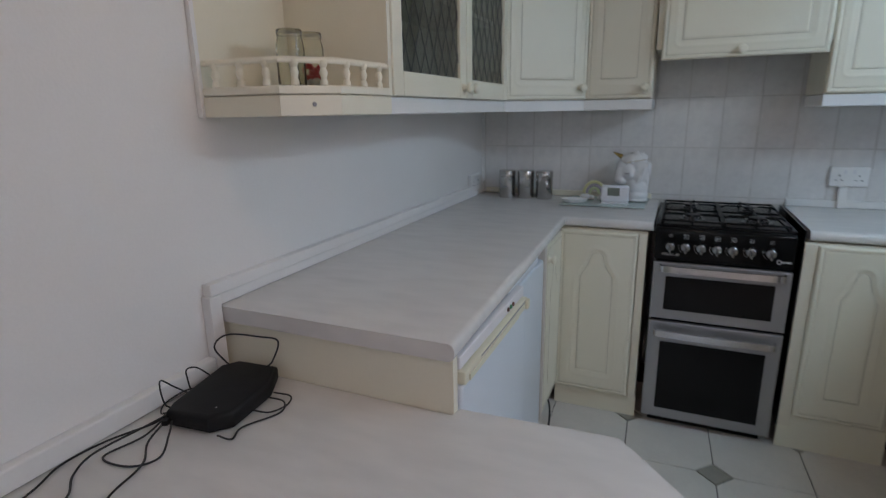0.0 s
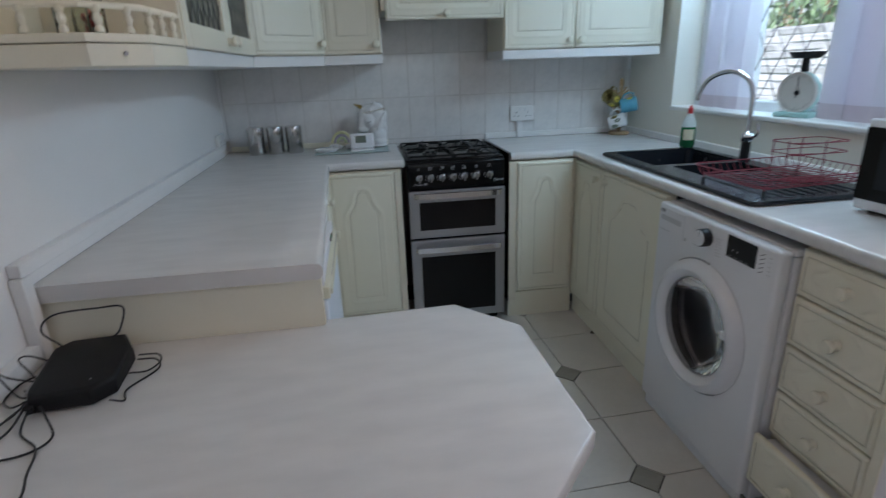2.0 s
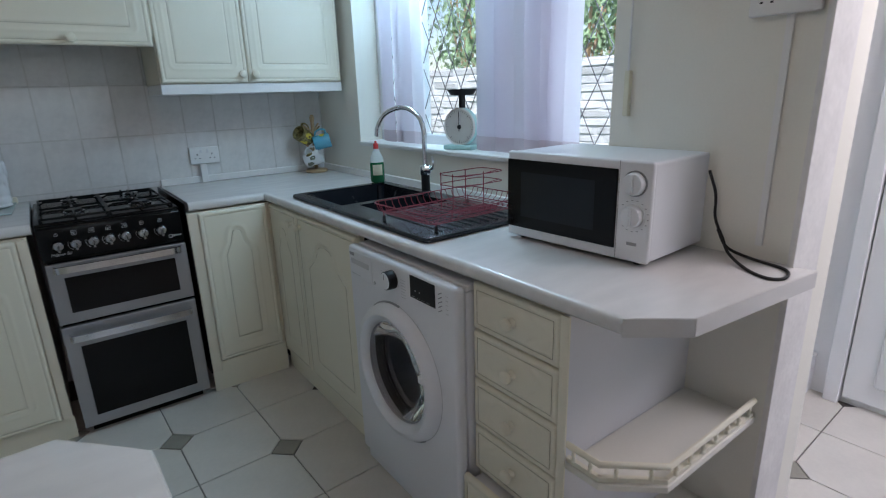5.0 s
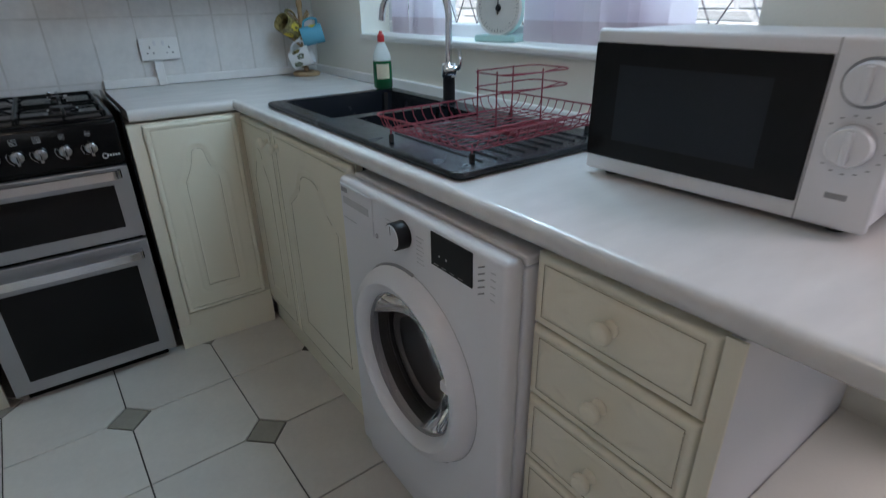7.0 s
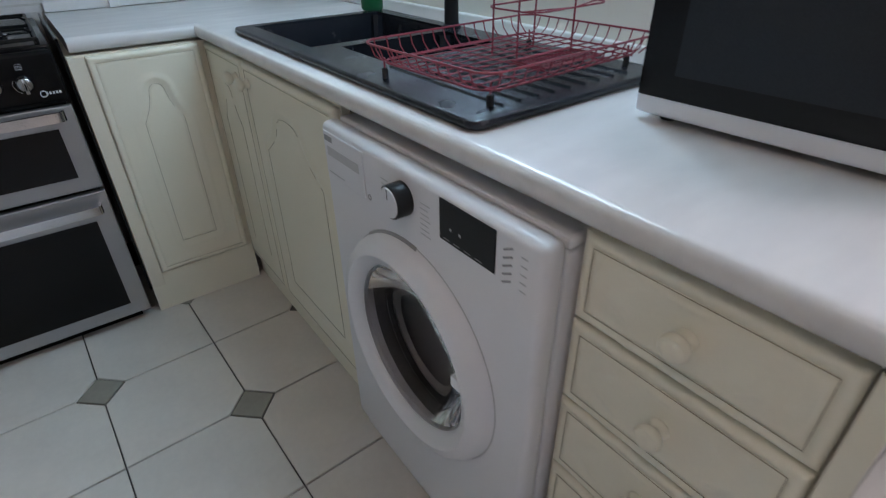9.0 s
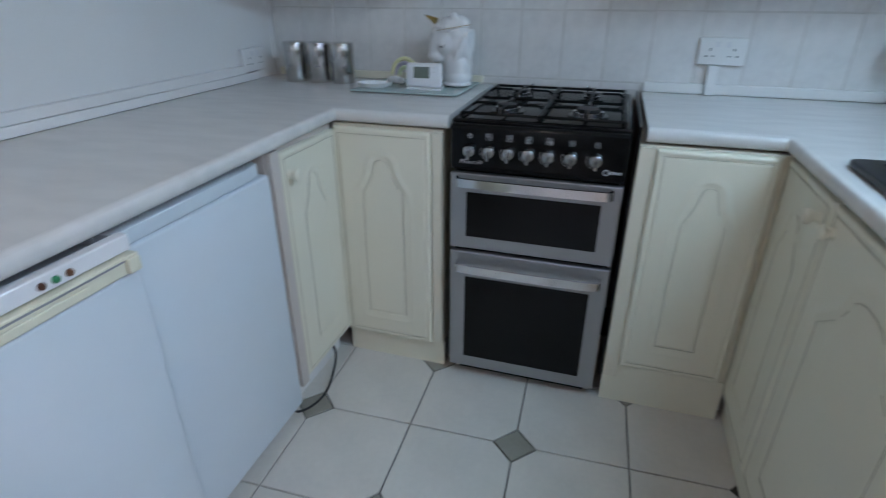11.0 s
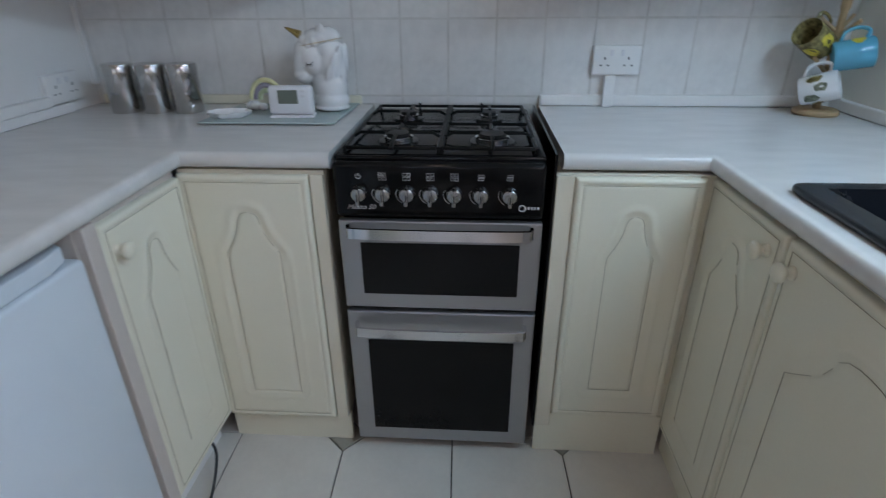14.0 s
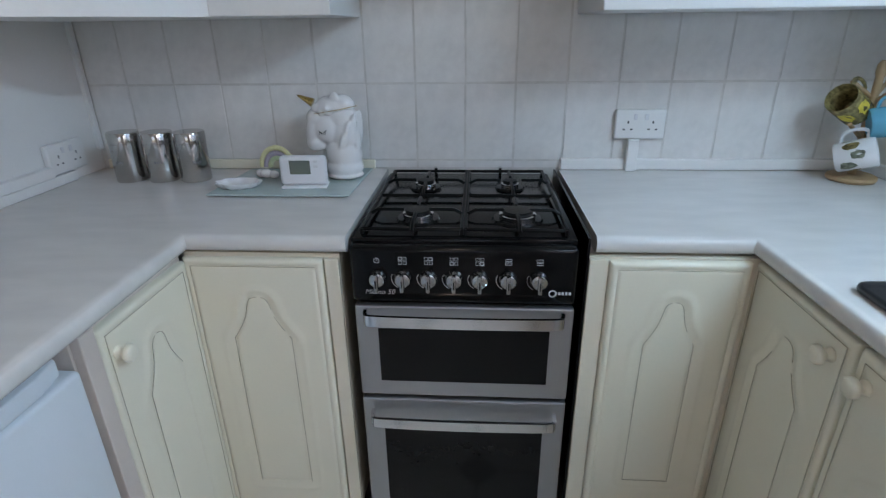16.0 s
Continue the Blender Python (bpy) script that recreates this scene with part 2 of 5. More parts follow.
def smooth_path(points, steps=6):
    """A Catmull-Rom curve through the points."""
    p = [Vector(q) for q in points]
    p = [p[0] * 2 - p[1]] + p + [p[-1] * 2 - p[-2]]
    out = []
    for i in range(1, len(p) - 2):
        for s in range(steps):
            t = s / steps
            out.append(0.5 * ((2 * p[i]) + (p[i + 1] - p[i - 1]) * t + (2 * p[i - 1] - 5 * p[i] + 4 * p[i + 1] - p[i + 2]) * t * t + (3 * p[i] - p[i - 1] - 3 * p[i + 1] + p[i + 2]) * t ** 3))
    out.append(p[-2])
    return out


def cut(solid, cutters):
    """The solid less its cutters, as a new bmesh."""
    obs = []
    for b in (solid, *cutters):
        me = bpy.data.meshes.new("tmp")
        b.to_mesh(me)
        b.free()
        obs.append(new("tmp", me))
    for c in obs[1:]:
        mod = obs[0].modifiers.new("cut", "BOOLEAN")
        mod.operation, mod.object, mod.solver = "DIFFERENCE", c, "EXACT"
    out = bmesh.new()
    me = bpy.data.meshes.new_from_object(obs[0].evaluated_get(bpy.context.evaluated_depsgraph_get()))
    out.from_mesh(me)
    for o in obs:
        bpy.data.objects.remove(o)
    return out


def facing(x, y, z, deg):
    """A pose whose local -y looks out of a front that is turned by deg about z (0: towards -y, 90: towards +x, -90: towards -x)."""
    return pose(x, y, z, 0, 0, deg)


def setting(name, bm, mat, label, category, smooth=False):
    return tagged(part(name, bm, mat, None, "", smooth), label, category, "", "structure")


# ---- the shell ----
XL, XR, YB, ZC, YR = -0.945, 1.475, 2.895, 2.36, -2.60
setting("floor", box(XL - 0.2, 2.9, YR - 0.2, YB + 0.2, -0.305, -0.006), GROUT_F, "grey cement bed under the floor tiles", "floor")
setting("ceiling", box(XL - 0.2, 2.9, YR - 0.2, YB + 0.2, ZC, ZC + 0.12), CEIL, "plain white painted ceiling", "ceiling")
setting("wall_west", box(XL - 0.15, XL, YR - 0.15, YB + 0.15, -0.05, ZC), PAINT, "smooth white painted plaster wall", "wall")
setting("wall_north", box(XL, XR + 0.28, YB + 0.0015, YB + 0.15, -0.05, ZC), GROUT_W, "white plaster wall behind the wall tiles", "wall")
# the window wall: sill wall, head, piers
WY0, WY1, WZ0, WZ1 = 0.85, 2.42, 1.075, 2.12
bm = box(XR, XR + 0.28, 0.32, YB + 0.006, -0.05, WZ0)
box(XR, XR + 0.28, 0.32, WY0, WZ0, ZC, into=bm)
box(XR, XR + 0.28, WY1, YB + 0.006, WZ0, ZC, into=bm)
box(XR, XR + 0.28, WY0, WY1, WZ1, ZC, into=bm)
setting("wall_east", bm, PAINT_CREAM, "cream-white painted wall round the kitchen window", "wall")
bm = box(XR, XR + 0.12, -0.62, 0.32, 2.06, ZC)
box(XR, XR + 0.12, YR, -0.62, -0.05, ZC, into=bm)
setting("wall_east_rear", bm, PAINT, "white painted wall with the porch doorway", "wall")
setting("door_reveal", box(XR - 0.020, XR + 0.135, 0.305, 0.319, 0.0, 2.06), PLASTER, "chipped white plaster reveal of the porch doorway", "door reveal")
bm = box(XL, XR + 0.12, YR - 0.15, YR, -0.05, 0.95)
box(XL, XR + 0.12, YR - 0.15, YR, 2.15, ZC, into=bm)
box(0.90, XR + 0.12, YR - 0.15, YR, 0.95, 2.15, into=bm)
setting("wall_south", bm, PAINT, "white painted wall of the dining end", "wall")


# porch beyond the doorway
setting("porch_wall_side", box(XR + 0.14, 2.66, 0.56, 0.68, -0.05, 0.18), PVC, "low white plinth under the porch glazing", "wall")
setting("porch_wall_end", box(2.66, 2.78, -0.9, 0.68, -0.05, ZC), PVC, "white panelled end wall of the porch", "wall")


def glazed_panel(name, m, w, h, label, bars=()):
    """A white plastic frame with its pane, in the plane local y = 0, from the origin to (w, h)."""
    t = thing(name, m, label, "window", "", "structure")
    f = 0.055
    part("bottom_rail", box(0, w, -0.03, 0.03, 0, f, 0.006), PVC, t)
    part("top_rail", box(0, w, -0.03, 0.03, h - f, h, 0.006), PVC, t)
    part("stile", box(0, f, -0.028, 0.028, f, h - f, 0.006), PVC, t)
    part("stile", box(w - f, w, -0.028, 0.028, f, h - f, 0.006), PVC, t)
    for x in bars:
        part("mullion", box(x - 0.03, x + 0.03, -0.028, 0.028, f, h - f, 0.006), PVC, t)
    pane = part("pane", box(f - 0.005, w - f + 0.005, -0.004, 0.004, f - 0.005, h - f + 0.005), GLASS, t)
    pane.visible_shadow = False
    bm = box(f, w - f, -0.012, -0.006, f, f + 0.006)
    box(f, f + 0.006, -0.012, -0.006, f + 0.006, h - f, into=bm)
    box(w - f - 0.006, w - f, -0.012, -0.006, f + 0.006, h - f, into=bm)
    part("gasket", bm, SLEEVE, t)
    return t


glazed_panel("porch_window", pose(XR + 0.15, 0.62, 0.18), 1.02, 2.1, "tall white plastic porch window with a black gasket")
porch_door = thing("door_1", pose(2.652, 0.50, 0.0, 0, 0, -90), "white panelled plastic porch door with a lever handle", "door", "", "structure")
part("leaf", box(0.06, 0.90, -0.02, 0.02, 0.03, 2.05, 0.006), PVC, porch_door)
for z0, z1 in ((0.12, 0.95), (1.05, 1.95)):
    part("door_panel", box(0.16, 0.80, -0.032, -0.02, z0, z1, 0.01), PVC, porch_door)
part("door_frame", box(0.0, 0.055, -0.04, 0.02, 0, 2.1, 0.004), PVC, porch_door)
part("handle", tube(smooth_path([(0.12, -0.02, 0.98), (0.12, -0.06, 0.98), (0.14, -0.065, 0.98), (0.23, -0.062, 0.98)]), 0.008), CHROME, porch_door, "small metal lever handle", True)
# unseen rear window, added at the dining end for the rear fill lamp
glazed_panel("added_rear_window", pose(-0.945, YR - 0.07, 0.95), 1.845, 1.2, "unseen wide white plastic window, added at the dining end", (0.62, 1.23))

# ---- kitchen window ----
win = thing("window_1", pose(1.64, WY0, WZ0), "white-framed leaded kitchen window with diamond panes", "window", "", "structure")
WW, WH = WY1 - WY0, WZ1 - WZ0
part("bottom_rail", box(-0.035, 0.035, 0, WW, 0, 0.065, 0.006), PVC, win)
part("top_rail", box(-0.035, 0.035, 0, WW, WH - 0.06, WH, 0.006), PVC, win)
MULL = (0.0, 0.41, 1.22, WW)
for k, y in enumerate(MULL):
    a, b = (y, y + 0.06) if k == 0 else (y - 0.06, y) if k == 3 else (y - 0.035, y + 0.035)
    part("mullion" if 0 < k < 3 else "stile", box(-0.034, 0.034, a, b, 0.065, WH - 0.06, 0.006), PVC, win)
for k, (a, b) in enumerate(((0.06, 0.375), (0.445, 1.185), (1.255, WW - 0.06))):
    pane = part("pane", box(-0.004, 0.004, a - 0.005, b + 0.005, 0.06, WH - 0.055), GLASS, win)
    pane.visible_shadow = False
    pitch, rise = 0.115, 0.21
    h0, h1 = 0.065, WH - 0.06
    k0 = -12
    while k0 < 24:
        for sgn in (1, -1):
            y0 = a + k0 * pitch
            pts = []
            for y, z in ((y0, h0), (y0 + sgn * (h1 - h0) * pitch / rise, h1)):
                pts.append((y, z))
            (ya, za), (yb, zb) = pts
            lo, hi = sorted(((a - ya) / (yb - ya), (b - ya) / (yb - ya)))
            lo, hi = max(0, lo), min(1, hi)
            if hi - lo > 0.02:
                part("lead_strip", tube([(-0.006, ya + (yb - ya) * s, za + (zb - za) * s) for s in (lo, hi)], 0.0021, 5), LEAD, win)
        k0 += 1
setting("window_sill", box(XR - 0.012, 1.605, WY0 - 0.0, WY1, WZ0 - 0.0, WZ0 + 0.022, 0.006), TRIM, "white painted inner window sill", "sill")

# ---- cabinet tools ----
ARCH = ((1, 0), (0.93, 0.06), (0.80, 0.18), (0.64, 0.34), (0.50, 0.52), (0.42, 0.70), (0.37, 0.85), (0.27, 0.95), (0.13, 0.99), (0, 1.0))


def door_mesh(w, h, arch=True, side=0.092, foot=0.097, head=0.094, rise=0.110, thick=0.019, panel=True, cartouche=False):
    """A foil-wrapped door front: rounded edges, a scored border line and a routed panel with a cathedral arch. Local x, z from 0; front towards -y."""
    step = 0.0042
    nx, nz = max(8, int(w / step)), max(8, int(h / step))
    X, Z = np.meshgrid(np.linspace(0, w, nx + 1), np.linspace(0, h, nz + 1))
    hgt = np.zeros_like(X)
    edge = np.minimum(np.minimum(X, w - X), np.minimum(Z, h - Z))
    hgt -= 0.006 * np.clip(1 - edge / 0.007, 0, 1) ** 2
    hgt -= 0.0026 * np.exp(-((edge - 0.017) / 0.0026) ** 2)
    line = []
    if panel:
        cx, half = w / 2, w / 2 - side
        if cartouche:
            mid, tall = h / 2, h / 2 - 0.026
            ends = [(cx + half - 0.055 + 0.055 * p, mid + tall * q) for q, p in ARCH]
            ends += [(x, 2 * mid - z) for x, z in ends[::-1][1:]]
            line = ends[::-1] + [(2 * cx - x, z) for x, z in ends]
        elif arch:
            right = [(cx + half * a, h - head - rise + rise * b) for a, b in ARCH]
            line = [(cx - half, foot), (cx + half, foot)] + right + [(2 * cx - x, z) for x, z in right[::-1][1:]]
        else:
            line = [(cx - half, foot), (cx + half, foot), (cx + half, h - head), (cx - half, h - head)]
        near = np.full(X.shape, 9.0)
        inside = np.zeros(X.shape, bool)
        for (x0, z0), (x1, z1) in zip(line, line[1:] + line[:1]):
            dx, dz = x1 - x0, z1 - z0
            ln = dx * dx + dz * dz
            if ln < 1e-12:
                continue
            s = np.clip(((X - x0) * dx + (Z - z0) * dz) / ln, 0, 1)
            near = np.minimum(near, np.hypot(X - x0 - s * dx, Z - z0 - s * dz))
            if abs(dz) > 1e-9:
                inside ^= ((Z > z0) != (Z > z1)) & (X < x0 + (Z - z0) / dz * dx)
        out = np.where(inside, 0, near)
        hgt -= (0.0 if cartouche else 0.0032) * np.exp(-(near / 0.0020) ** 2)
        hgt -= np.where(inside, 0, (0.0010 if arch else 0.0030) * np.clip(1 - out / 0.022, 0, 1) * np.clip(out / 0.004, 0, 1))
        hgt += np.where(inside, 0, 0.0012 * np.exp(-((out - 0.026) / 0.005) ** 2))
        if cartouche:
            hgt += 0.0026 * np.exp(-(near / 0.0055) ** 2) * (0.55 + 0.45 * np.sin(X * 95 + 0.6))
        elif arch:
            hgt += np.where(inside, 0, 0.0030 * np.exp(-((out - 0.017) / 0.0065) ** 2)) * np.clip((Z - (h - head - rise - 0.03)) / 0.04, 0, 1)
    line = [] if cartouche else line
    co = np.stack([X, -hgt - thick, Z], -1).reshape(-1, 3)
    k = (nx + 1) * (nz + 1)
    idx = np.arange(k).reshape(nz + 1, nx + 1)
    faces = np.stack([idx[:-1, :-1], idx[:-1, 1:], idx[1:, 1:], idx[1:, :-1]], -1).reshape(-1, 4).tolist()
    rim = np.concatenate([idx[0, :-1], idx[:-1, -1], idx[-1, :0:-1], idx[:0:-1, 0]]).tolist()
    back = co[rim].copy()
    back[:, 1] = 0
    verts = np.concatenate([co, back]).tolist()
    n = len(rim)
    for i in range(n):
        j = (i + 1) % n
        faces.append([rim[j], rim[i], k + i, k + j])
    faces.append([k + i for i in range(n)])
    me = bpy.data.meshes.new("door")
    me.from_pydata(verts, [], faces)
    me.polygons.foreach_set("use_smooth", [True] * len(me.polygons))
    me.set_sharp_from_angle(angle=radians(50))
    return me, line


def door(parent, x, z, w, h, mat, m=None, knob=None, name="door", out=0.0, **kw):
    me, line = door_mesh(w, h, **kw)
    me.materials.append(mat)
    ob = new(name, me)
    ob.parent = parent
    ob.matrix_basis = pose(x, -out, z)
    # thin brown bars along the routed line, left out on some runs
    rnd = random.Random(int(w * 9000 + x * 700 + z * 100))
    for (x0, z0), (x1, z1) in zip(line, line[1:] + line[:1]):
        if rnd.random() < 0.85 and abs(x1 - x0) + abs(z1 - z0) > 1e-5:
            part("score_line", tube([(x0, -0.0188, z0), (x1, -0.0188, z1)], 0.0007, 4), SCORE_BROWN, ob)
    m1 = 0.0175
    for p, q in (((m1, m1), (m1, h - m1)), ((w - m1, m1), (w - m1, h - m1)), ((m1, h - m1), (w - m1, h - m1)), ((m1, m1), (w - m1, m1))):
        if rnd.random() < 0.8:
            part("score_line", tube([(p[0], -0.0188, p[1]), (q[0], -0.0188, q[1])], 0.0006, 4), SCORE_BROWN, ob)
    if knob:
        kb = lathe(KNOB, 20, pose(knob[0] - x, -0.019, knob[1] - z, 90))
        part("knob", kb, CREAM, ob, "turned cream wooden knob", True)
    return ob


KNOB = ((0.0, 0.0), (0.0135, 0.0), (0.0135, 0.003), (0.0098, 0.007), (0.0092, 0.011), (0.0125, 0.015), (0.0172, 0.019), (0.0182, 0.0235), (0.0172, 0.028), (0.0148, 0.0305), (0.0138, 0.0302), (0.0130, 0.031), (0.007, 0.0328), (0.0, 0.033))


def knob_at(parent, x, z, y=0.0):
    return part("knob", lathe(KNOB, 20, pose(x, y, z, 90)), CREAM, parent, "turned cream wooden knob", True)


# ---- base cabinets ----
ZT = 0.868
cab = thing("base_cabinet", facing(-0.372, 2.302, 0, 0), "cream base cabinet with an arched door beside the cooker", "cabinet", "cream base cabinets")
part("body", box(0.0, 0.362, 0.002, 0.58, 0.10, ZT - 0.004), CREAM_DARK, cab)
door(cab, 0.004, 0.103, 0.322, 0.752, CREAM)
part("filler", box(0.330, 0.362, -0.012, 0.0, 0.10, 0.856, 0.002), CREAM_DARK, cab)
part("plinth", box(-0.0, 0.365, 0.006, 0.022, 0.0, 0.099), CREAM, cab)

cab = thing("base_cabinet", facing(0.532, 2.302, 0, 0), "cream base cabinet with an arched door beside the sink run", "cabinet", "cream base cabinets")
part("body", box(0.010, 0.375, 0.002, 0.58, 0.10, ZT - 0.004), CREAM_DARK, cab)
door(cab, 0.054, 0.152, 0.296, 0.708, CREAM)
part("filler", box(0.010, 0.052, -0.010, 0.0, 0.10, 0.862, 0.002), CREAM_DARK, cab)
part("plinth", box(0.010, 0.37, -0.004, 0.0015, 0.0, 0.145), CREAM, cab)

cab = thing("base_cabinet", facing(-0.378, 1.936, 0, 90), "narrow cream corner cabinet beside the fridges", "cabinet", "cream base cabinets")
part("body", box(0.0, 0.355, 0.0, 0.55, 0.105, ZT - 0.004), LILAC_EDGE, cab, "pinkish unpainted cabinet edge")
part("edge_panel", box(0.004, 0.040, -0.0205, -0.0005, 0.105, 0.862, 0.002), LILAC_EDGE, cab, "pinkish unpainted edge panel")
door(cab, 0.044, 0.118, 0.304, 0.730, CREAM, knob=(0.080, 0.785))
part("plinth", box(0.0, 0.36, 0.045, 0.06, 0.0, 0.104), TRIM, cab)

cab = thing("sink_cabinet", facing(0.919, 2.325, 0, -90), "cream double-door cabinet under the sink", "cabinet", "cream base cabinets")
part("body", box(0.0, 0.876, 0.002, 0.54, 0.10, ZT - 0.16), CREAM_DARK, cab)
part("top_strip", box(0.0, 0.876, 0.002, 0.02, ZT - 0.156, ZT - 0.004), CREAM_DARK, cab)
door(cab, 0.012, 0.108, 0.330, 0.750, CREAM, knob=(0.295, 0.808))
door(cab, 0.350, 0.108, 0.522, 0.750, CREAM, knob=(0.385, 0.808), side=0.095, rise=0.12)
part("plinth", box(0.0, 0.876, 0.006, 0.022, 0.0, 0.099), CREAM, cab)

drawers = thing("drawer_unit", facing(0.945, 0.851, 0, -90), "cream five-drawer unit, bottom drawer pulled open", "cabinet", "cream base cabinets")
part("body", box(0.0, 0.301, 0.002, 0.52, 0.08, ZT - 0.004), CREAM_DARK, drawers)
for k, (z0, z1) in enumerate(((0.728, 0.857), (0.582, 0.722), (0.434, 0.576), (0.288, 0.428), (0.120, 0.284))):
    out = 0.045 if k == 4 else 0.0
    d = door(drawers, 0.003, z0, 0.296, z1 - z0, CREAM, cartouche=True, side=0.045, name="drawer", out=out)
    part("knob", lathe(KNOB, 20, pose(0.149, -0.019, (z1 - z0) / 2, 90)), CREAM, d, "turned cream wooden knob", True)
    if k == 4:
        part("drawer_box", box(0.012, 0.286, 0.001, 0.30, 0.012, z1 - z0 - 0.02), WHITE_BOARD, d)
part("plinth", box(0.0, 0.31, 0.05, 0.065, 0.0, 0.079), TRIM, drawers)

# open end shelves
shelf = thing("end_shelf_unit", (0, 0, 0), "white open end shelf unit with cream gallery rails", "shelf unit")
part("side_panel", box(0.93, 1.455, 0.530, 0.546, 0.0, ZT - 0.004), WHITE_BOARD, shelf)
part("edge_panel", box(0.924, 0.9295, 0.524, 0.5485, 0.0, ZT - 0.004, 0.001), CREAM, shelf, "cream front edge")
part("back_panel", box(1.456, 1.472, 0.3195, 0.546, 0.0, ZT - 0.004), SHELF_BOARD, shelf)
SHP = [(0.935, 0.529), (0.935, 0.435), (1.045, 0.335), (1.455, 0.335), (1.455, 0.529)]
SPINDLE = ((0.0, 0.0), (0.0055, 0.0), (0.0055, 0.006), (0.0035, 0.010), (0.0058, 0.019), (0.0035, 0.027), (0.0055, 0.031), (0.0055, 0.038), (0, 0.038))


def gallery(parent, line, z, height, spacing, mat, fat=1.0):
    """A low rail on turned spindles along a line."""
    r = [(x, y, z + height) for x, y in line]
    part("rail", tube(r, 0.008, 8, flat=0.7), mat, parent, "cream moulded rail", True)
    k = height / 0.038
    for (x0, y0), (x1, y1) in zip(line, line[1:]):
        ln = math.hypot(x1 - x0, y1 - y0)
        n = max(1, round(ln / spacing))
        for i in range(n):
            s = (i + 0.5) / n
            part("spindle", lathe([(rr * fat * (1 + 0.25 * (k - 1)), zz * k) for rr, zz in SPINDLE], 10, Matrix.Translation((x0 + (x1 - x0) * s, y0 + (y1 - y0) * s, z))), mat, parent, "", True)


for z in (0.475, 0.145):
    b = part("shelf_board", prism(SHP, z, z + 0.018, 0.003), SHELF_BOARD, shelf)
    edge = [(x + 0.004, y + 0.004) for x, y in SHP[:3]] + [(1.452, 0.339)]
    bm = bmesh.new()
    for (x0, y0), (x1, y1) in zip(edge, edge[1:]):
        d = Vector((x1 - x0, y1 - y0)).normalized()
        nx, ny = d.y * 0.011, -d.x * 0.011
        prism([(x0, y0), (x1, y1), (x1 - nx, y1 - ny), (x0 - nx, y0 - ny)], z + 0.019, z + 0.031, into=bm)
    part("gallery_base", bm, CREAM, b)
    gallery(b, [(x + 0.003, y + 0.003) for x, y in SHP[:3]] + [(1.45, 0.339)], z + 0.031, 0.036, 0.06, CREAM)

# ---- worktops and breakfast bar ----
top = thing("worktop", (0, 0, 0), "pale marbled laminate worktop in an L along the fridges", "worktop")
part("slab", slab([(-0.944, 0.895), (-0.303, 0.895), (-0.350, 2.286), (0.010, 2.286), (0.010, 2.893), (-0.944, 2.893)], [(-0.303, 0.895), (-0.350, 2.286), (0.010, 2.286)], ZT + 0.002, 0.91), TOP, top, "", True)
part("end_panel", box(-0.944, -0.312, 0.909, 0.932, 0.0, ZT + 0.001), CREAM, top, "cream end panel under the worktop")
top = thing("worktop", (0, 0, 0), "pale marbled laminate worktop in an L round the sink", "worktop")
WR = [(0.553, 2.893), (0.556, 2.302), (0.884, 2.302), (0.915, 0.395), (1.018, 0.305), (1.473, 0.262), (1.473, 2.893)]
part("slab", cut(slab(WR, WR[1:4], ZT + 0.002, 0.91), [box(0.965, 1.385, 1.43, 2.06, 0.80, 1.0)]), TOP, top, "", True)
for (x0, y0), (x1, y1) in (((0.915, 0.395), (1.018, 0.305)), ((1.018, 0.305), (1.472, 0.262))):
    d = Vector((x1 - x0, y1 - y0)).normalized()
    part("edge_strip", prism([(x0 + d.x * 0.003, y0 + d.y * 0.003), (x1, y1), (x1 + d.y * 0.0016, y1 - d.x * 0.0016), (x0 + d.x * 0.003 + d.y * 0.0016, y0 + d.y * 0.003 - d.x * 0.0016)], 0.8705, 0.9085), TOP, top, "flat laminate edging strip")
bar = thing("breakfast_bar", (0, 0, 0), "pale laminate breakfast bar with clipped corners", "breakfast bar")
BARP = [(-0.944, 0.908), (-0.318, 0.908), (-0.31, 0.937), (0.018, 0.955), (0.153, 0.803), (0.162, 0.405), (0.022, 0.252), (-0.944, 0.252)]
part("top", prism(BARP, 0.705, 0.745, 0.006, 3), TOP, bar, "", True)
part("support_panel", box(-0.943, -0.10, 0.60, 0.62, 0.0, 0.704), CREAM, bar)

# trims along the left wall
bm = box(-0.944, -0.926, 0.865, 2.745, 0.911, 0.940, 0.003)
setting("upstand_west", bm, TRIM, "white upstand strip along the worktop", "trim")
bm = box(-0.9445, -0.918, 0.865, 2.65, 0.942, 0.972, 0.003)
setting("cable_trunk", bm, TRIM, "white plastic cable trunking above the worktop", "trim")
setting("cable_trunk_drop", box(-0.9445, -0.916, 0.858, 0.893, 0.746, 0.9412, 0.003), TRIM, "white vertical length of cable trunking", "trim")
setting("bar_trunk", box(-0.9445, -0.918, -0.9, 0.856, 0.746, 0.790, 0.004), TRIM, "white cable trunking along the bar", "trim")
setting("upstand_north", box(0.556, 1.47, 2.878, 2.8945, 0.911, 0.945, 0.004), TRIM, "white upstand along the tiled wall", "trim")
setting("upstand_north_left", box(-0.92, -0.03, 2.880, 2.8945, 0.911, 0.940, 0.003), CREAM, "cream upstand below the wall tiles", "trim")
setting("upstand_east", box(1.455, 1.4745, 0.8, 2.876, 0.911, 0.945, 0.004), TRIM, "white upstand along the window wall", "trim")
setting("corner_bead", box(-0.9445, -0.932, 2.876, 2.8945, 0.975, 1.358), TRIM, "white corner strip beside the wall tiles", "trim")

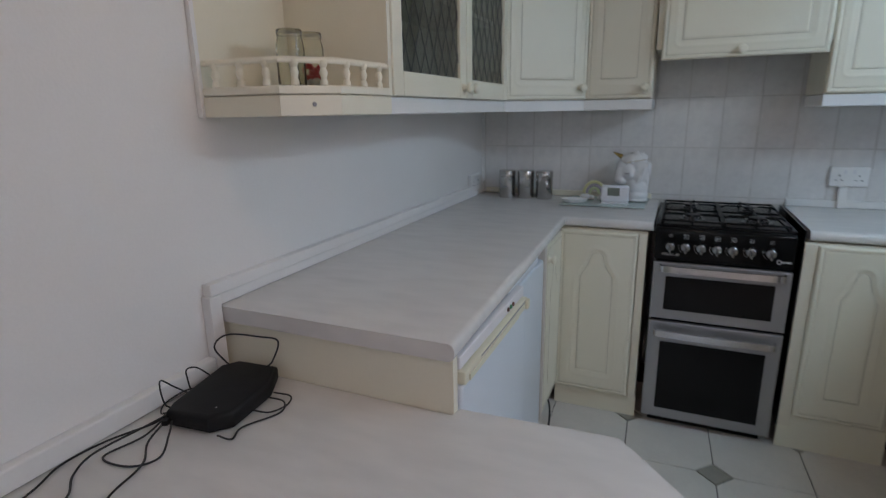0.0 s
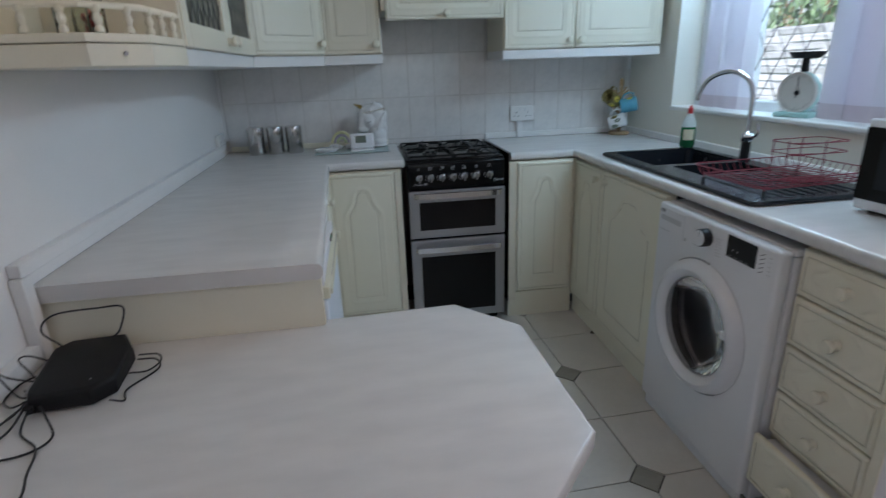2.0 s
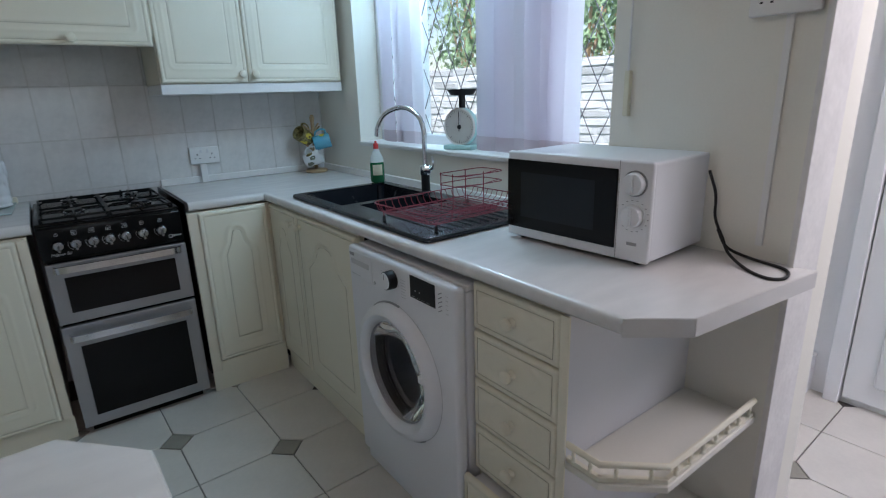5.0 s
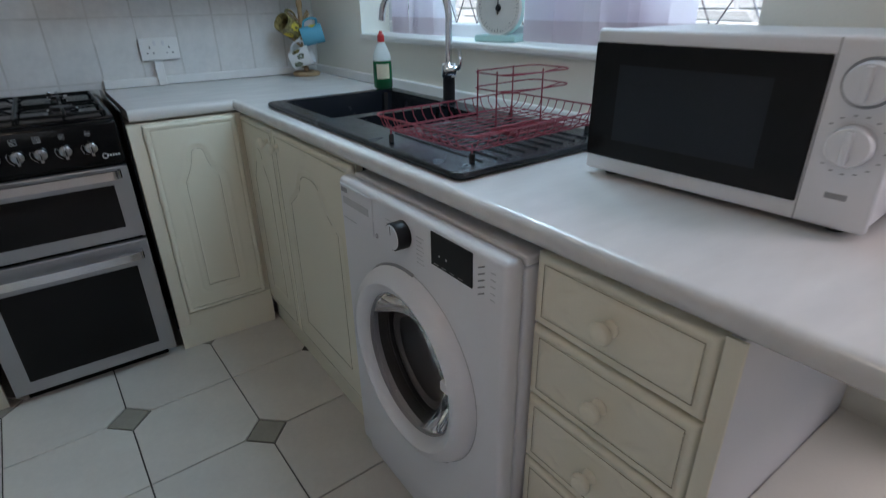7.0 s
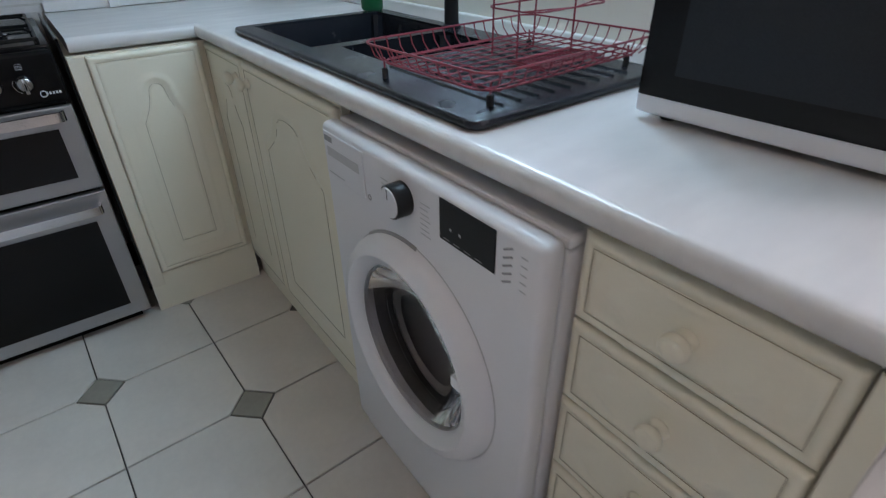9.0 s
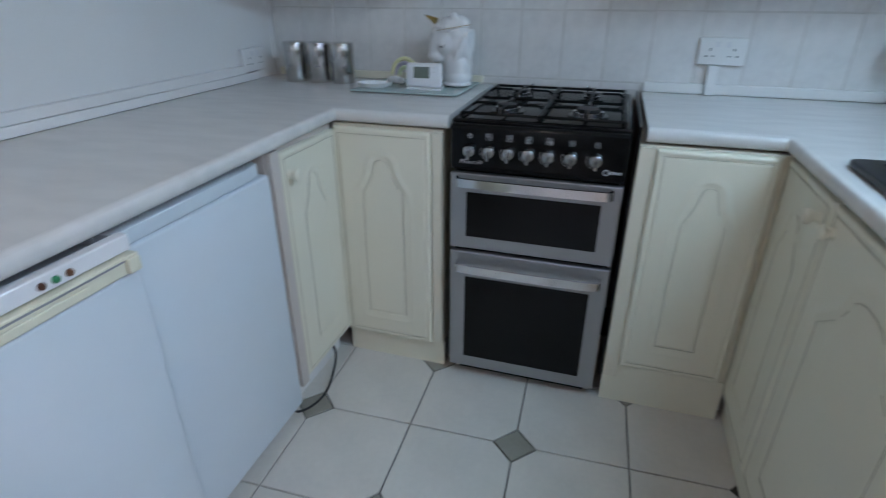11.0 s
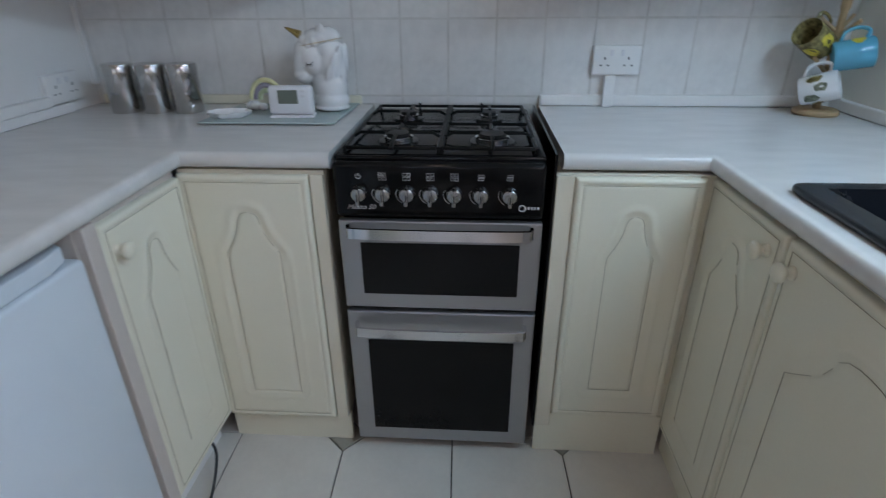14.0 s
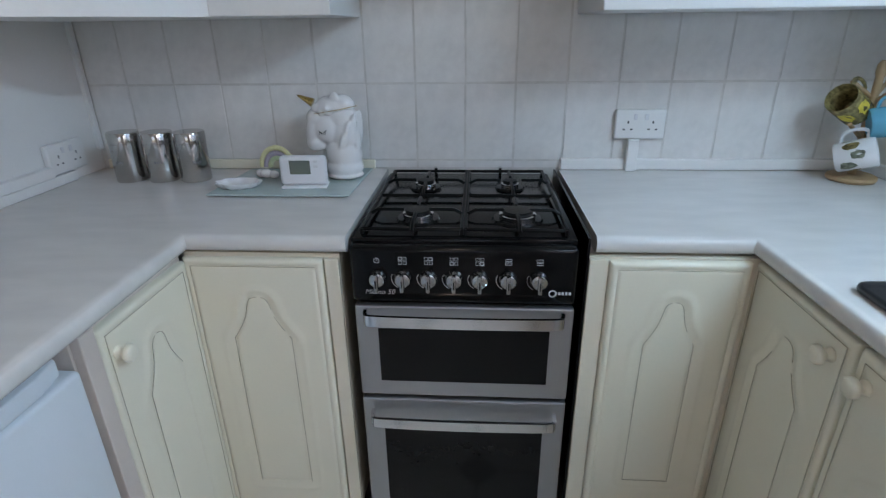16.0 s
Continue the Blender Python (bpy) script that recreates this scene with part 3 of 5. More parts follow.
# ---- wall cabinets ----
ZW, ZP, ZH = 1.405, 1.358, 2.12
wu = thing("corner_shelf", (0, 0, 0), "cream open corner shelf with a spindle gallery", "shelf", "wall cabinets")
SP = [(-0.944, 0.928), (-0.715, 0.932), (-0.628, 1.035), (-0.613, 1.238), (-0.944, 1.238)]
part("shelf_board", prism(SP, ZW, ZW + 0.018, 0.003), CREAM, wu)
part("pelmet", prism(SP, ZP, ZW - 0.002, 0.003), CREAM, wu)
part("top_board", prism(SP, ZH - 0.02, ZH, 0.002), CREAM, wu)
part("side_panel", box(-0.943, -0.618, 1.239, 1.254, ZW, ZH), CREAM, wu)
part("back_panel", box(-0.9445, -0.934, 0.932, 1.238, ZW + 0.019, ZH - 0.021), CREAM, wu)
part("post", box(-0.944, -0.930, 0.920, 0.931, ZP, ZH), TRIM, wu)
gallery(wu, [(-0.932, 0.938), (-0.718, 0.942), (-0.638, 1.040), (-0.624, 1.234)], ZW + 0.019, 0.052, 0.066, CREAM, 1.5)
part("screw", lathe(((0, 0), (0.005, 0), (0.004, 0.003), (0, 0.003)), 12, pose(-0.665, 0.985, 1.383, 90, 0, 50)), GREY, wu)


def glass_door(parent, x, z, w, h, knob_x):
    """A cream frame with a dark leaded pane."""
    f = 0.055
    ob = part("door", box(0, f, -0.02, 0, 0, h, 0.004), CREAM, parent)
    part("stile", box(w - f, w, -0.02, 0, 0, h, 0.004), CREAM, ob)
    part("rail", box(f, w - f, -0.02, 0, 0, f + 0.01, 0.004), CREAM, ob)
    part("rail", box(f, w - f, -0.02, 0, h - f, h, 0.004), CREAM, ob)
    ob.matrix_basis = pose(x, 0, z)
    part("pane", box(f - 0.004, w - f + 0.004, -0.009, -0.006, f, h - f + 0.004), SMOKED, ob, "grey-tinted glass")
    a, b, h0, h1 = f, w - f, f + 0.01, h - f
    for k0 in range(-14, 22):
        for sgn in (1, -1):
            ya = a + k0 * 0.062
            yb = ya + sgn * (h1 - h0) * 0.062 / 0.13
            lo, hi = sorted(((a - ya) / (yb - ya), (b - ya) / (yb - ya)))
            lo, hi = max(0, lo), min(1, hi)
            if hi - lo > 0.02:
                part("lead_strip", tube([(ya + (yb - ya) * s, -0.0105, h0 + (h1 - h0) * s) for s in (lo, hi)], 0.0013, 4), LEAD, ob)
    part("knob", lathe(KNOB, 20, pose(knob_x, -0.02, 0.035, 90)), CREAM, ob, "turned cream wooden knob", True)
    return ob


def open_box(x0, x1, y0, y1, z0, z1, t=0.015):
    """A carcass open towards -y."""
    bm = box(x0, x0 + t, y0, y1, z0, z1)
    box(x1 - t, x1, y0, y1, z0, z1, into=bm)
    box(x0 + t, x1 - t, y0, y1, z0, z0 + t, into=bm)
    box(x0 + t, x1 - t, y0, y1, z1 - t, z1, into=bm)
    box(x0 + t, x1 - t, y1 - 0.006, y1, z0 + t, z1 - t, into=bm)
    return bm


gl = thing("wall_cabinet", facing(-0.632, 1.256, 0, 90), "cream wall cabinet with leaded glass doors", "cabinet", "wall cabinets")
part("body", open_box(0.0, 1.006, 0.002, 0.310, ZW, ZH), CREAM, gl)
part("shelf_board", box(0.016, 0.99, 0.03, 0.30, 1.70, 1.716), CREAM, gl)
glass_door(gl, 0.0, ZW, 0.520, ZH - ZW, 0.490)
glass_door(gl, 0.523, ZW, 0.483, ZH - ZW, 0.030)
part("pelmet", box(0.0, 1.008, -0.006, 0.300, ZP, ZW - 0.002, 0.003), TRIM, gl)

dg = thing("wall_cabinet", (0, 0, 0), "cream diagonal corner wall cabinet", "cabinet", "wall cabinets")
DP = [(-0.632, 2.265), (-0.338, 2.560), (-0.338, 2.893), (-0.943, 2.893), (-0.943, 2.265)]
part("body", prism(DP, ZW, ZH), CREAM, dg)
part("pelmet", prism([(-0.626, 2.268), (-0.335, 2.556), (-0.335, 2.893), (-0.943, 2.893), (-0.943, 2.268)], ZP, ZW - 0.002), TRIM, dg)
dd = door(dg, 0, 0, 0.408, ZH - ZW - 0.004, CREAM, side=0.07, foot=0.085, knob=(0.375, 0.05))
dd.matrix_basis = facing(-0.628, 2.262, ZW + 0.002, 45)

wc = thing("wall_cabinet", facing(-0.336, 2.562, 0, 0), "cream single-door wall cabinet, its shaded front put in as yellower cream", "cabinet", "wall cabinets")
part("body", box(0.002, 0.286, 0.002, 0.330, ZW, ZH), CREAM_DARK, wc)
# door in the darker carcass cream: its weaker daylight is put into the colour
door(wc, 0.004, ZW + 0.002, 0.282, ZH - ZW - 0.004, CREAM_DARK, side=0.065, foot=0.085, knob=(0.258, 1.452))
part("pelmet", box(0.0, 0.290, -0.012, 0.32, ZP, ZW - 0.002, 0.003), TRIM, wc)

hd = thing("hood_cabinet", facing(-0.026, 2.520, 0, 0), "cream hinged hood cabinet above the cooker", "cabinet", "wall cabinets")
part("body", box(-0.018, 0.598, 0.002, 0.374, 1.60, ZH), CREAM_DARK, hd)
door(hd, 0.004, 1.556, 0.586, ZH - 1.558, CREAM, arch=False, side=0.075, foot=0.075, knob=(0.300, 1.582))
part("hood_filter", box(0.05, 0.55, 0.04, 0.33, 1.585, 1.5985, 0.004), GREY, hd, "grey metal filter panel")

wc = thing("wall_cabinet", facing(0.574, 2.548, 0, 0), "cream double-door wall cabinet beside the window", "cabinet", "wall cabinets")
part("body", box(0.0, 0.872, 0.002, 0.346, ZW, ZH), CREAM, wc)
door(wc, 0.003, ZW + 0.002, 0.378, ZH - ZW - 0.004, CREAM, side=0.07, foot=0.085, knob=(0.352, 1.445))
door(wc, 0.385, ZW + 0.002, 0.484, ZH - ZW - 0.004, CREAM, side=0.075, foot=0.085, knob=(0.412, 1.445))
part("pelmet", box(-0.002, 0.874, -0.008, 0.33, ZP, ZW - 0.002, 0.003), TRIM, wc)

# ---- cooker ----
ck = thing("cooker", (0.018, 2.300, 0), "black and steel freestanding gas cooker", "cooker")
part("body", box(0.012, 0.488, 0.0, 0.565, 0.04, 0.885, 0.004), BLACK, ck)
part("base", box(0.03, 0.47, 0.02, 0.55, 0.0, 0.039), BLACK, ck)
part("fascia", box(0.0, 0.500, -0.022, 0.03, 0.755, 0.893, 0.012, 3), BLACK, ck, "glossy black control panel", True)
part("hob", box(0.0, 0.500, 0.005, 0.57, 0.886, 0.902, 0.006), BLACK, ck, "black enamel hob top", True)


def oven_door(z0, z1, w0, w1, hz):
    d = part("oven_door", box(0.004, 0.498, -0.024, -0.001, z0, z1, 0.004), STEEL, ck, "brushed steel oven door")
    part("window", box(0.055, 0.447, -0.0262, -0.0242, w0, w1), OVEN_GLASS, d, "dark oven glass")
    pts = smooth_path([(0.030, -0.022, hz), (0.033, -0.050, hz), (0.060, -0.060, hz), (0.251, -0.064, hz), (0.442, -0.060, hz), (0.469, -0.050, hz), (0.472, -0.022, hz)], 5)
    bm = bmesh.new()
    for a, b in zip(pts, pts[1:]):
        n = Vector((-(b - a).y, (b - a).x, 0)).normalized() * 0.004
        v = [bm.verts.new(p + q + Vector((0, 0, s))) for p in (a, b) for q in (n, -n) for s in (-0.013, 0.013)]
        for f in ((0, 1, 5, 4), (2, 6, 7, 3), (1, 3, 7, 5), (0, 4, 6, 2)):
            bm.faces.new([v[i] for i in f])
    bmesh.ops.remove_doubles(bm, verts=bm.verts, dist=0.0008)
    bmesh.ops.recalc_face_normals(bm, faces=bm.faces)
    part("handle", bm, CHROME, d, "polished bar handle", True)
    return d


oven_door(0.502, 0.748, 0.545, 0.690, 0.729)
oven_door(0.040, 0.490, 0.086, 0.400, 0.446)
SATIN = material("satin_knob_metal", (0.40, 0.40, 0.40), 0.24, 1.0, 0.04, 8, 160, 0.02)
WHITE_MARK = material("printed_white", (0.55, 0.55, 0.55), 0.6, 0, 0.05, 20, 100, 0)
for k, x in enumerate((0.061, 0.118, 0.175, 0.231, 0.287, 0.349, 0.416)):
    kn = part("control_knob", lathe(((0, 0), (0.0205, 0), (0.0205, 0.004), (0.0175, 0.008), (0.0165, 0.016), (0.014, 0.018), (0, 0.018)), 24, pose(x, -0.022, 0.818, 90)), SATIN, ck, "satin chrome control knob", True)
    part("grip", box(x - 0.0045, x + 0.0045, -0.052, -0.039, 0.796, 0.836, 0.002), SATIN, kn, "", True)
    part("pointer", box(x - 0.0014, x + 0.0014, -0.0527, -0.0522, 0.806, 0.824), DARK, kn)
    bm = bmesh.new()
    if k == 0:
        tube([(x + 0.006 * math.cos(a), -0.0225, 0.860 + 0.006 * math.sin(a)) for a in np.linspace(0, 2 * math.pi, 14)[:-1]], 0.0006, 4, True, bm)
        box(x - 0.0005, x + 0.0005, -0.0232, -0.0222, 0.860, 0.865, into=bm)
    elif k < 5:
        for dx in (-0.005, 0.005):
            for dz in (-0.005, 0.005):
                full = (dx < 0, dz > 0) == ((True, True), (False, True), (True, False), (False, False))[k - 1]
                ring = [(x + dx + 0.0035 * a, -0.0225, 0.860 + dz + 0.0035 * b) for a, b in ((-1, -1), (1, -1), (1, 1), (-1, 1))]
                tube(ring, 0.0011 if full else 0.0006, 4, True, bm)
    else:
        for dz in (-0.004, 0.004):
            tube([(x + 0.007 * a, -0.0225, 0.860 + dz + 0.0025 * b) for a, b in ((-1, -1), (1, -1), (1, 1), (-1, 1))], 0.0007, 4, True, bm)
    part("dial_symbol", bm, WHITE_MARK, ck)
    if k:
        part("dial_arc", tube([(x - 0.022 + 0.0, -0.0225, 0.828)] + [(x + 0.026 * math.cos(a), -0.0225, 0.818 + 0.026 * math.sin(a)) for a in np.linspace(math.pi * 0.95, math.pi * 1.35, 8)], 0.0007, 4), WHITE_MARK, ck)


def lettering(name, text, size, m, mat, parent, shear=0.0):
    cu = bpy.data.curves.new(name, "FONT")
    cu.body, cu.size, cu.extrude, cu.shear, cu.resolution_u = text, size, 0.0002, shear, 2
    tmp = new(name, cu)
    me = bpy.data.meshes.new_from_object(tmp.evaluated_get(bpy.context.evaluated_depsgraph_get()))
    bpy.data.objects.remove(tmp)
    me.materials.clear()
    me.materials.append(mat)
    ob = new(name, me)
    ob.parent, ob.matrix_basis = parent, m
    return ob


lettering("lettering", "Milano 50", 0.017, pose(0.030, -0.0226, 0.778, 90), WHITE_MARK, ck, 0.35)
bm = tube([(0.447 + 0.0075 * math.cos(a), -0.0228, 0.786 + 0.0075 * math.sin(a)) for a in np.linspace(0.5, 5.9, 16)], 0.0016, 4)
for k in range(5):
    box(0.452 + k * 0.0075, 0.457 + k * 0.0075, -0.0232, -0.0224, 0.783, 0.790, into=bm)
part("maker_mark", bm, WHITE_MARK, ck)
# burners and pan supports
for k, (x, y, r) in enumerate(((0.132, 0.40, 0.030), (0.372, 0.40, 0.026), (0.138, 0.135, 0.038), (0.376, 0.135, 0.045))):
    bn = part("burner", lathe(((0, 0), (r + 0.016, 0), (r + 0.012, 0.005), (r * 0.8, 0.007), (0, 0.007)), 28, Matrix.Translation((x, y, 0.9022))), BLACK, ck, "black burner dish", True)
    part("burner_ring", lathe(((0, 0), (r * 0.95, 0), (r * 0.97, 0.008), (r * 0.8, 0.010), (0, 0.010)), 28, Matrix.Translation((x, y, 0.9093))), CHROME, bn, "bright metal burner ring", True)
    part("burner_cap", lathe(((0, 0), (r * 0.80, 0), (r * 0.82, 0.003), (r * 0.72, 0.007), (0, 0.008)), 28, Matrix.Translation((x, y, 0.9194))), IRON, bn, "", True)
for x0, x1 in ((0.022, 0.246), (0.254, 0.478)):
    g = bmesh.new()
    y0, y1, z = 0.03, 0.545, 0.926
    tube([(x0, y0, z - 0.012), (x1, y0, z - 0.012), (x1, y1, z - 0.012), (x0, y1, z - 0.012)], 0.005, 6, True, g)
    tube([(x0, (y0 + y1) / 2, z - 0.012), (x1, (y0 + y1) / 2, z - 0.012)], 0.005, 6, into=g)
    for yc in (0.135, 0.40):
        xc = 0.135 if x0 < 0.1 else 0.374
        for a, b in (((x0, yc), (xc - 0.03, yc)), ((x1, yc), (xc + 0.03, yc)), ((xc, yc - 0.115), (xc, yc - 0.03)), ((xc, yc + 0.115), (xc, yc + 0.03))):
            tube([(*a, z - 0.012), ((a[0] * 3 + b[0]) / 4, (a[1] * 3 + b[1]) / 4, z), (*b, z)], 0.0045, 6, into=g)
    for xx in (x0, x1):
        for yy in (y0, y1):
            tube([(xx, yy, 0.902), (xx, yy, z - 0.010)], 0.005, 6, into=g)
    part("pan_support", g, IRON, ck, "black cast iron pan support", True)
part("hinge_stop", box(0.145, 0.155, 0.55, 0.565, 0.902, 0.925, 0.002), CHROME, ck)
part("hinge_stop", box(0.345, 0.355, 0.55, 0.565, 0.902, 0.925, 0.002), CHROME, ck)

# black side guard between cooker and worktop
setting("side_strip", box(0.5345, 0.5400, 2.290, 2.875, 0.10, 0.913), BLACK, "black metal strip beside the cooker", "trim")

# ---- washing machine ----
PALE_MARK = material("pale_grey_print_and_shade", (0.55, 0.55, 0.56), 0.5, 0, 0.05, 20, 100, 0)
wm = thing("washing_machine", facing(0.880, 1.444, 0, -90), "white front-loading washing machine standing proud of the worktop", "washing machine")
CXW, CZW = 0.296, 0.488
ringm = pose(CXW, -0.0095, CZW, 90)


def plug(r, z0, z1):
    return lathe(((0, z0), (r, z0), (r, z1), (0, z1)), 56, ringm)


part("body", cut(box(0.004, 0.588, 0.031, 0.55, 0.02, 0.828, 0.008, 3), [plug(0.225, -0.32, 0.02)]), APPLIANCE, wm, "", True)
part("front_panel", cut(box(0.0, 0.592, -0.010, 0.030, 0.045, 0.847, 0.014, 4), [plug(0.172, -0.10, 0.05)]), APPLIANCE, wm, "", True)
part("lid", box(0.002, 0.590, 0.031, 0.55, 0.829, 0.847, 0.005), APPLIANCE, wm)
DRUM = material("drum_steel", (0.32, 0.32, 0.33), 0.5, 0.3, 0.12, 9, 120, 0.05)
RUBBER = material("grey_gasket", (0.07, 0.07, 0.072), 0.6, 0, 0.1, 9, 120, 0.03)
PORTHOLE = glassy("porthole_glass", (0.60, 0.61, 0.63), 0.01, 1.15)
pr = part("door_ring", lathe(((0.167, -0.004), (0.167, 0.012), (0.174, 0.027), (0.193, 0.036), (0.212, 0.030), (0.223, 0.014), (0.226, 0.0)), 64, ringm), APPLIANCE, wm, "thick white door ring", True)
bowl = part("door_glass", lathe(((0.1668, 0.010), (0.159, 0.0), (0.138, -0.040), (0.105, -0.072), (0.05, -0.086), (0.0, -0.088), (0.0, -0.092), (0.05, -0.090), (0.109, -0.076), (0.143, -0.042), (0.1645, -0.002), (0.1668, 0.010)), 56, ringm), PORTHOLE, pr, "clear bowl-shaped door glass", True)
bowl.visible_shadow = False
part("glass_rim", lathe(((0.1665, 0.006), (0.1665, 0.0135), (0.1635, 0.0135), (0.1625, 0.006)), 56, ringm), GREY, pr, "dark edge round the glass", True)
part("gasket", lathe(((0.1715, -0.012), (0.166, -0.022), (0.168, -0.036), (0.186, -0.050), (0.204, -0.062)), 56, ringm), RUBBER, wm, "grey rubber door gasket", True)
part("drum", lathe(((0.186, -0.068), (0.190, -0.060), (0.200, -0.062), (0.213, -0.085), (0.213, -0.27), (0.18, -0.29), (0.06, -0.29), (0.0, -0.275)), 56, ringm), DRUM, wm, "steel drum inside the door", True)
for a0 in (40, 160, 280):
    c0, s0 = math.cos(radians(a0)), math.sin(radians(a0))
    part("drum_paddle", tube([(CXW + 0.196 * c0, 0.085, CZW + 0.196 * s0), (CXW + 0.192 * c0, 0.24, CZW + 0.192 * s0)], 0.020, 8), DRUM, wm, "", True)
part("door_seam", lathe(((0.226, 0.0), (0.2285, 0.0), (0.2285, 0.0015), (0.226, 0.0015)), 56, ringm), PALE_MARK, wm)
# grey arcs laid on the front paint the crescent shadows of the finger recesses
for a0 in (105, 285):
    pts = []
    for k in range(13):
        f = radians(a0 - 21 + 42 * k / 12)
        pts.append((CXW + 0.2275 * math.cos(f), -0.0112, CZW + 0.2275 * math.sin(f)))
    part("finger_recess_shade", tube(pts, 0.0042, 8, flat=0.35), GREY, wm, "dark grey arc painting the shade of the finger recess beside the ring", True)
part("door_pull", box(CXW + 0.145, CXW + 0.170, -0.038, -0.018, CZW + 0.034, CZW + 0.058, 0.004), APPLIANCE, pr, "", True)
part("dial", lathe(((0, 0), (0.029, 0), (0.029, 0.006), (0.0285, 0.026), (0.027, 0.028), (0, 0.028)), 36, pose(0.288, -0.010, 0.795, 90)), DARK, wm, "black programme dial with a silver face", True)
part("dial_face", lathe(((0, 0), (0.0255, 0), (0.0248, 0.002), (0, 0.002)), 36, pose(0.288, -0.0382, 0.795, 90)), APPLIANCE, wm, "", True)
part("dial_mark", box(0.2872, 0.2888, -0.0410, -0.0405, 0.801, 0.818), DARK, wm)
part("display", box(0.386, 0.507, -0.0125, -0.0102, 0.769, 0.836, 0.001), DARK, wm, "black display window")
for k in range(4):
    part("display_mark", box(0.396 + 0.024 * k, 0.410 + 0.024 * k, -0.0130, -0.0126, 0.7735, 0.7750), GREY, wm)
for x in (0.411, 0.432):
    part("display_mark", box(x, x + 0.004, -0.0130, -0.0126, 0.792, 0.796), PALE_MARK, wm)
part("detergent_drawer", box(0.016, 0.165, -0.0135, -0.0102, 0.745, 0.834, 0.002), APPLIANCE, wm)
# flat grey strip painting the shadow inside the drawer's grip
part("drawer_grip_shade", box(0.03, 0.15, -0.0148, -0.0137, 0.788, 0.806, 0.0005), PALE_MARK, wm, "grip of the drawer, its shadow painted as a pale grey strip")
part("drawer_note", box(0.026, 0.088, -0.0146, -0.0136, 0.7525, 0.7545), PALE_MARK, wm)
part("lock_symbol", lathe(((0.0035, 0), (0.0055, 0), (0.0055, 0.0008), (0.0035, 0.0008)), 14, pose(0.176, -0.0102, 0.752, 90)), GREY, wm)
for k in range(5):
    mk = part("panel_mark", box(-0.009, 0.009, -0.0112, -0.0102, -0.0014, 0.0014), GREY, wm)
    mk.matrix_basis = pose(0.529, 0, 0.769 + 0.0125 * k, 0, -28, 0)
    part("panel_mark", box(0.553, 0.564, -0.0110, -0.0102, 0.768 + 0.0125 * k, 0.7695 + 0.0125 * k), PALE_MARK, wm)
for k in range(7):
    part("programme_name", box(0.334, 0.360 - 0.003 * (k % 3), -0.0110, -0.0102, 0.7515 + 0.009 * k, 0.753 + 0.009 * k), PALE_MARK, wm)
    part("programme_name", box(0.219 + 0.003 * (k % 2), 0.242, -0.0110, -0.0102, 0.7515 + 0.009 * k, 0.753 + 0.009 * k), PALE_MARK, wm)
part("maker_mark", box(0.022, 0.052, -0.0142, -0.0136, 0.816, 0.827), GREY, wm)
part("kick_panel", box(0.02, 0.572, 0.004, 0.02, 0.004, 0.044), APPLIANCE, wm)

# ---- fridges ----
fr = thing("freezer", facing(-0.312, 0.938, 0, 90), "white under-counter freezer with a yellowed handle strip", "freezer")
part("body", box(0.0, 0.506, 0.022, 0.60, 0.02, 0.825, 0.006), FRIDGE, fr)
part("door", box(0.0, 0.506, -0.010, 0.020, 0.060, 0.796, 0.008, 3), FRIDGE, fr, "", True)
strip = part("handle_strip", box(0.0, 0.506, -0.016, 0.018, 0.799, 0.830, 0.003), AGED, fr, "yellowed plastic handle strip")
# grey line on the strip stands for the shadow in the handle recess
part("handle_recess_shadow", box(0.10, 0.485, -0.0175, -0.0162, 0.823, 0.826), GREY, strip)
part("handle_lip", box(0.02, 0.40, -0.021, -0.0162, 0.803, 0.818, 0.002), AGED, strip)
part("handle_end", box(0.474, 0.500, -0.026, -0.0162, 0.801, 0.829, 0.004), AGED, strip, "moulded handle end", True)
part("top_band", box(0.0, 0.506, -0.004, 0.019, 0.833, 0.862, 0.003), APPLIANCE, fr)
for k, x in enumerate((0.345, 0.368, 0.391)):
    part("indicator", lathe(((0, 0), (0.0065, 0), (0.0055, 0.004), (0, 0.0045)), 14, pose(x, -0.004, 0.846, 90)), (material("brown_lens", (0.10, 0.04, 0.025), 0.3), material("green_lens", (0.03, 0.22, 0.10), 0.3), material("amber_lens", (0.14, 0.06, 0.03), 0.3))[k], fr, ("dark brown indicator", "green indicator", "brown indicator")[k])
f2 = thing("fridge", facing(-0.384, 1.454, 0, 90), "white under-counter fridge with a moulded top handle", "fridge")
part("body", box(0.0, 0.474, 0.022, 0.54, 0.02, 0.838, 0.006), FRIDGE, f2)
part("door", box(0.0, 0.474, -0.026, 0.020, 0.055, 0.812, 0.010, 3), FRIDGE, f2, "", True)
hp = [(0.0, -0.026), (0.40, -0.020), (0.45, -0.008), (0.466, 0.018), (0.0, 0.018)]
part("top_handle", prism(hp, 0.814, 0.846, 0.004), FRIDGE, f2, "moulded handle edge", True)
part("plinth", box(0.0, 0.474, 0.03, 0.05, 0.0, 0.054), TRIM, f2)

# ---- microwave ----
mw = thing("microwave", pose(1.176, 0.973, 0.91, 0, 0, -87), "white microwave oven with a dark glass door", "microwave")
part("body", box(0.004, 0.447, 0.012, 0.285, 0.012, 0.253, 0.006), APPLIANCE, mw)
part("front", box(0.0, 0.451, -0.004, 0.011, 0.010, 0.256, 0.007, 3), APPLIANCE, mw, "", True)
part("door_glass", box(0.004, 0.362, -0.0085, -0.0045, 0.038, 0.234, 0.002), OVEN_GLASS, mw, "glossy black door glass")
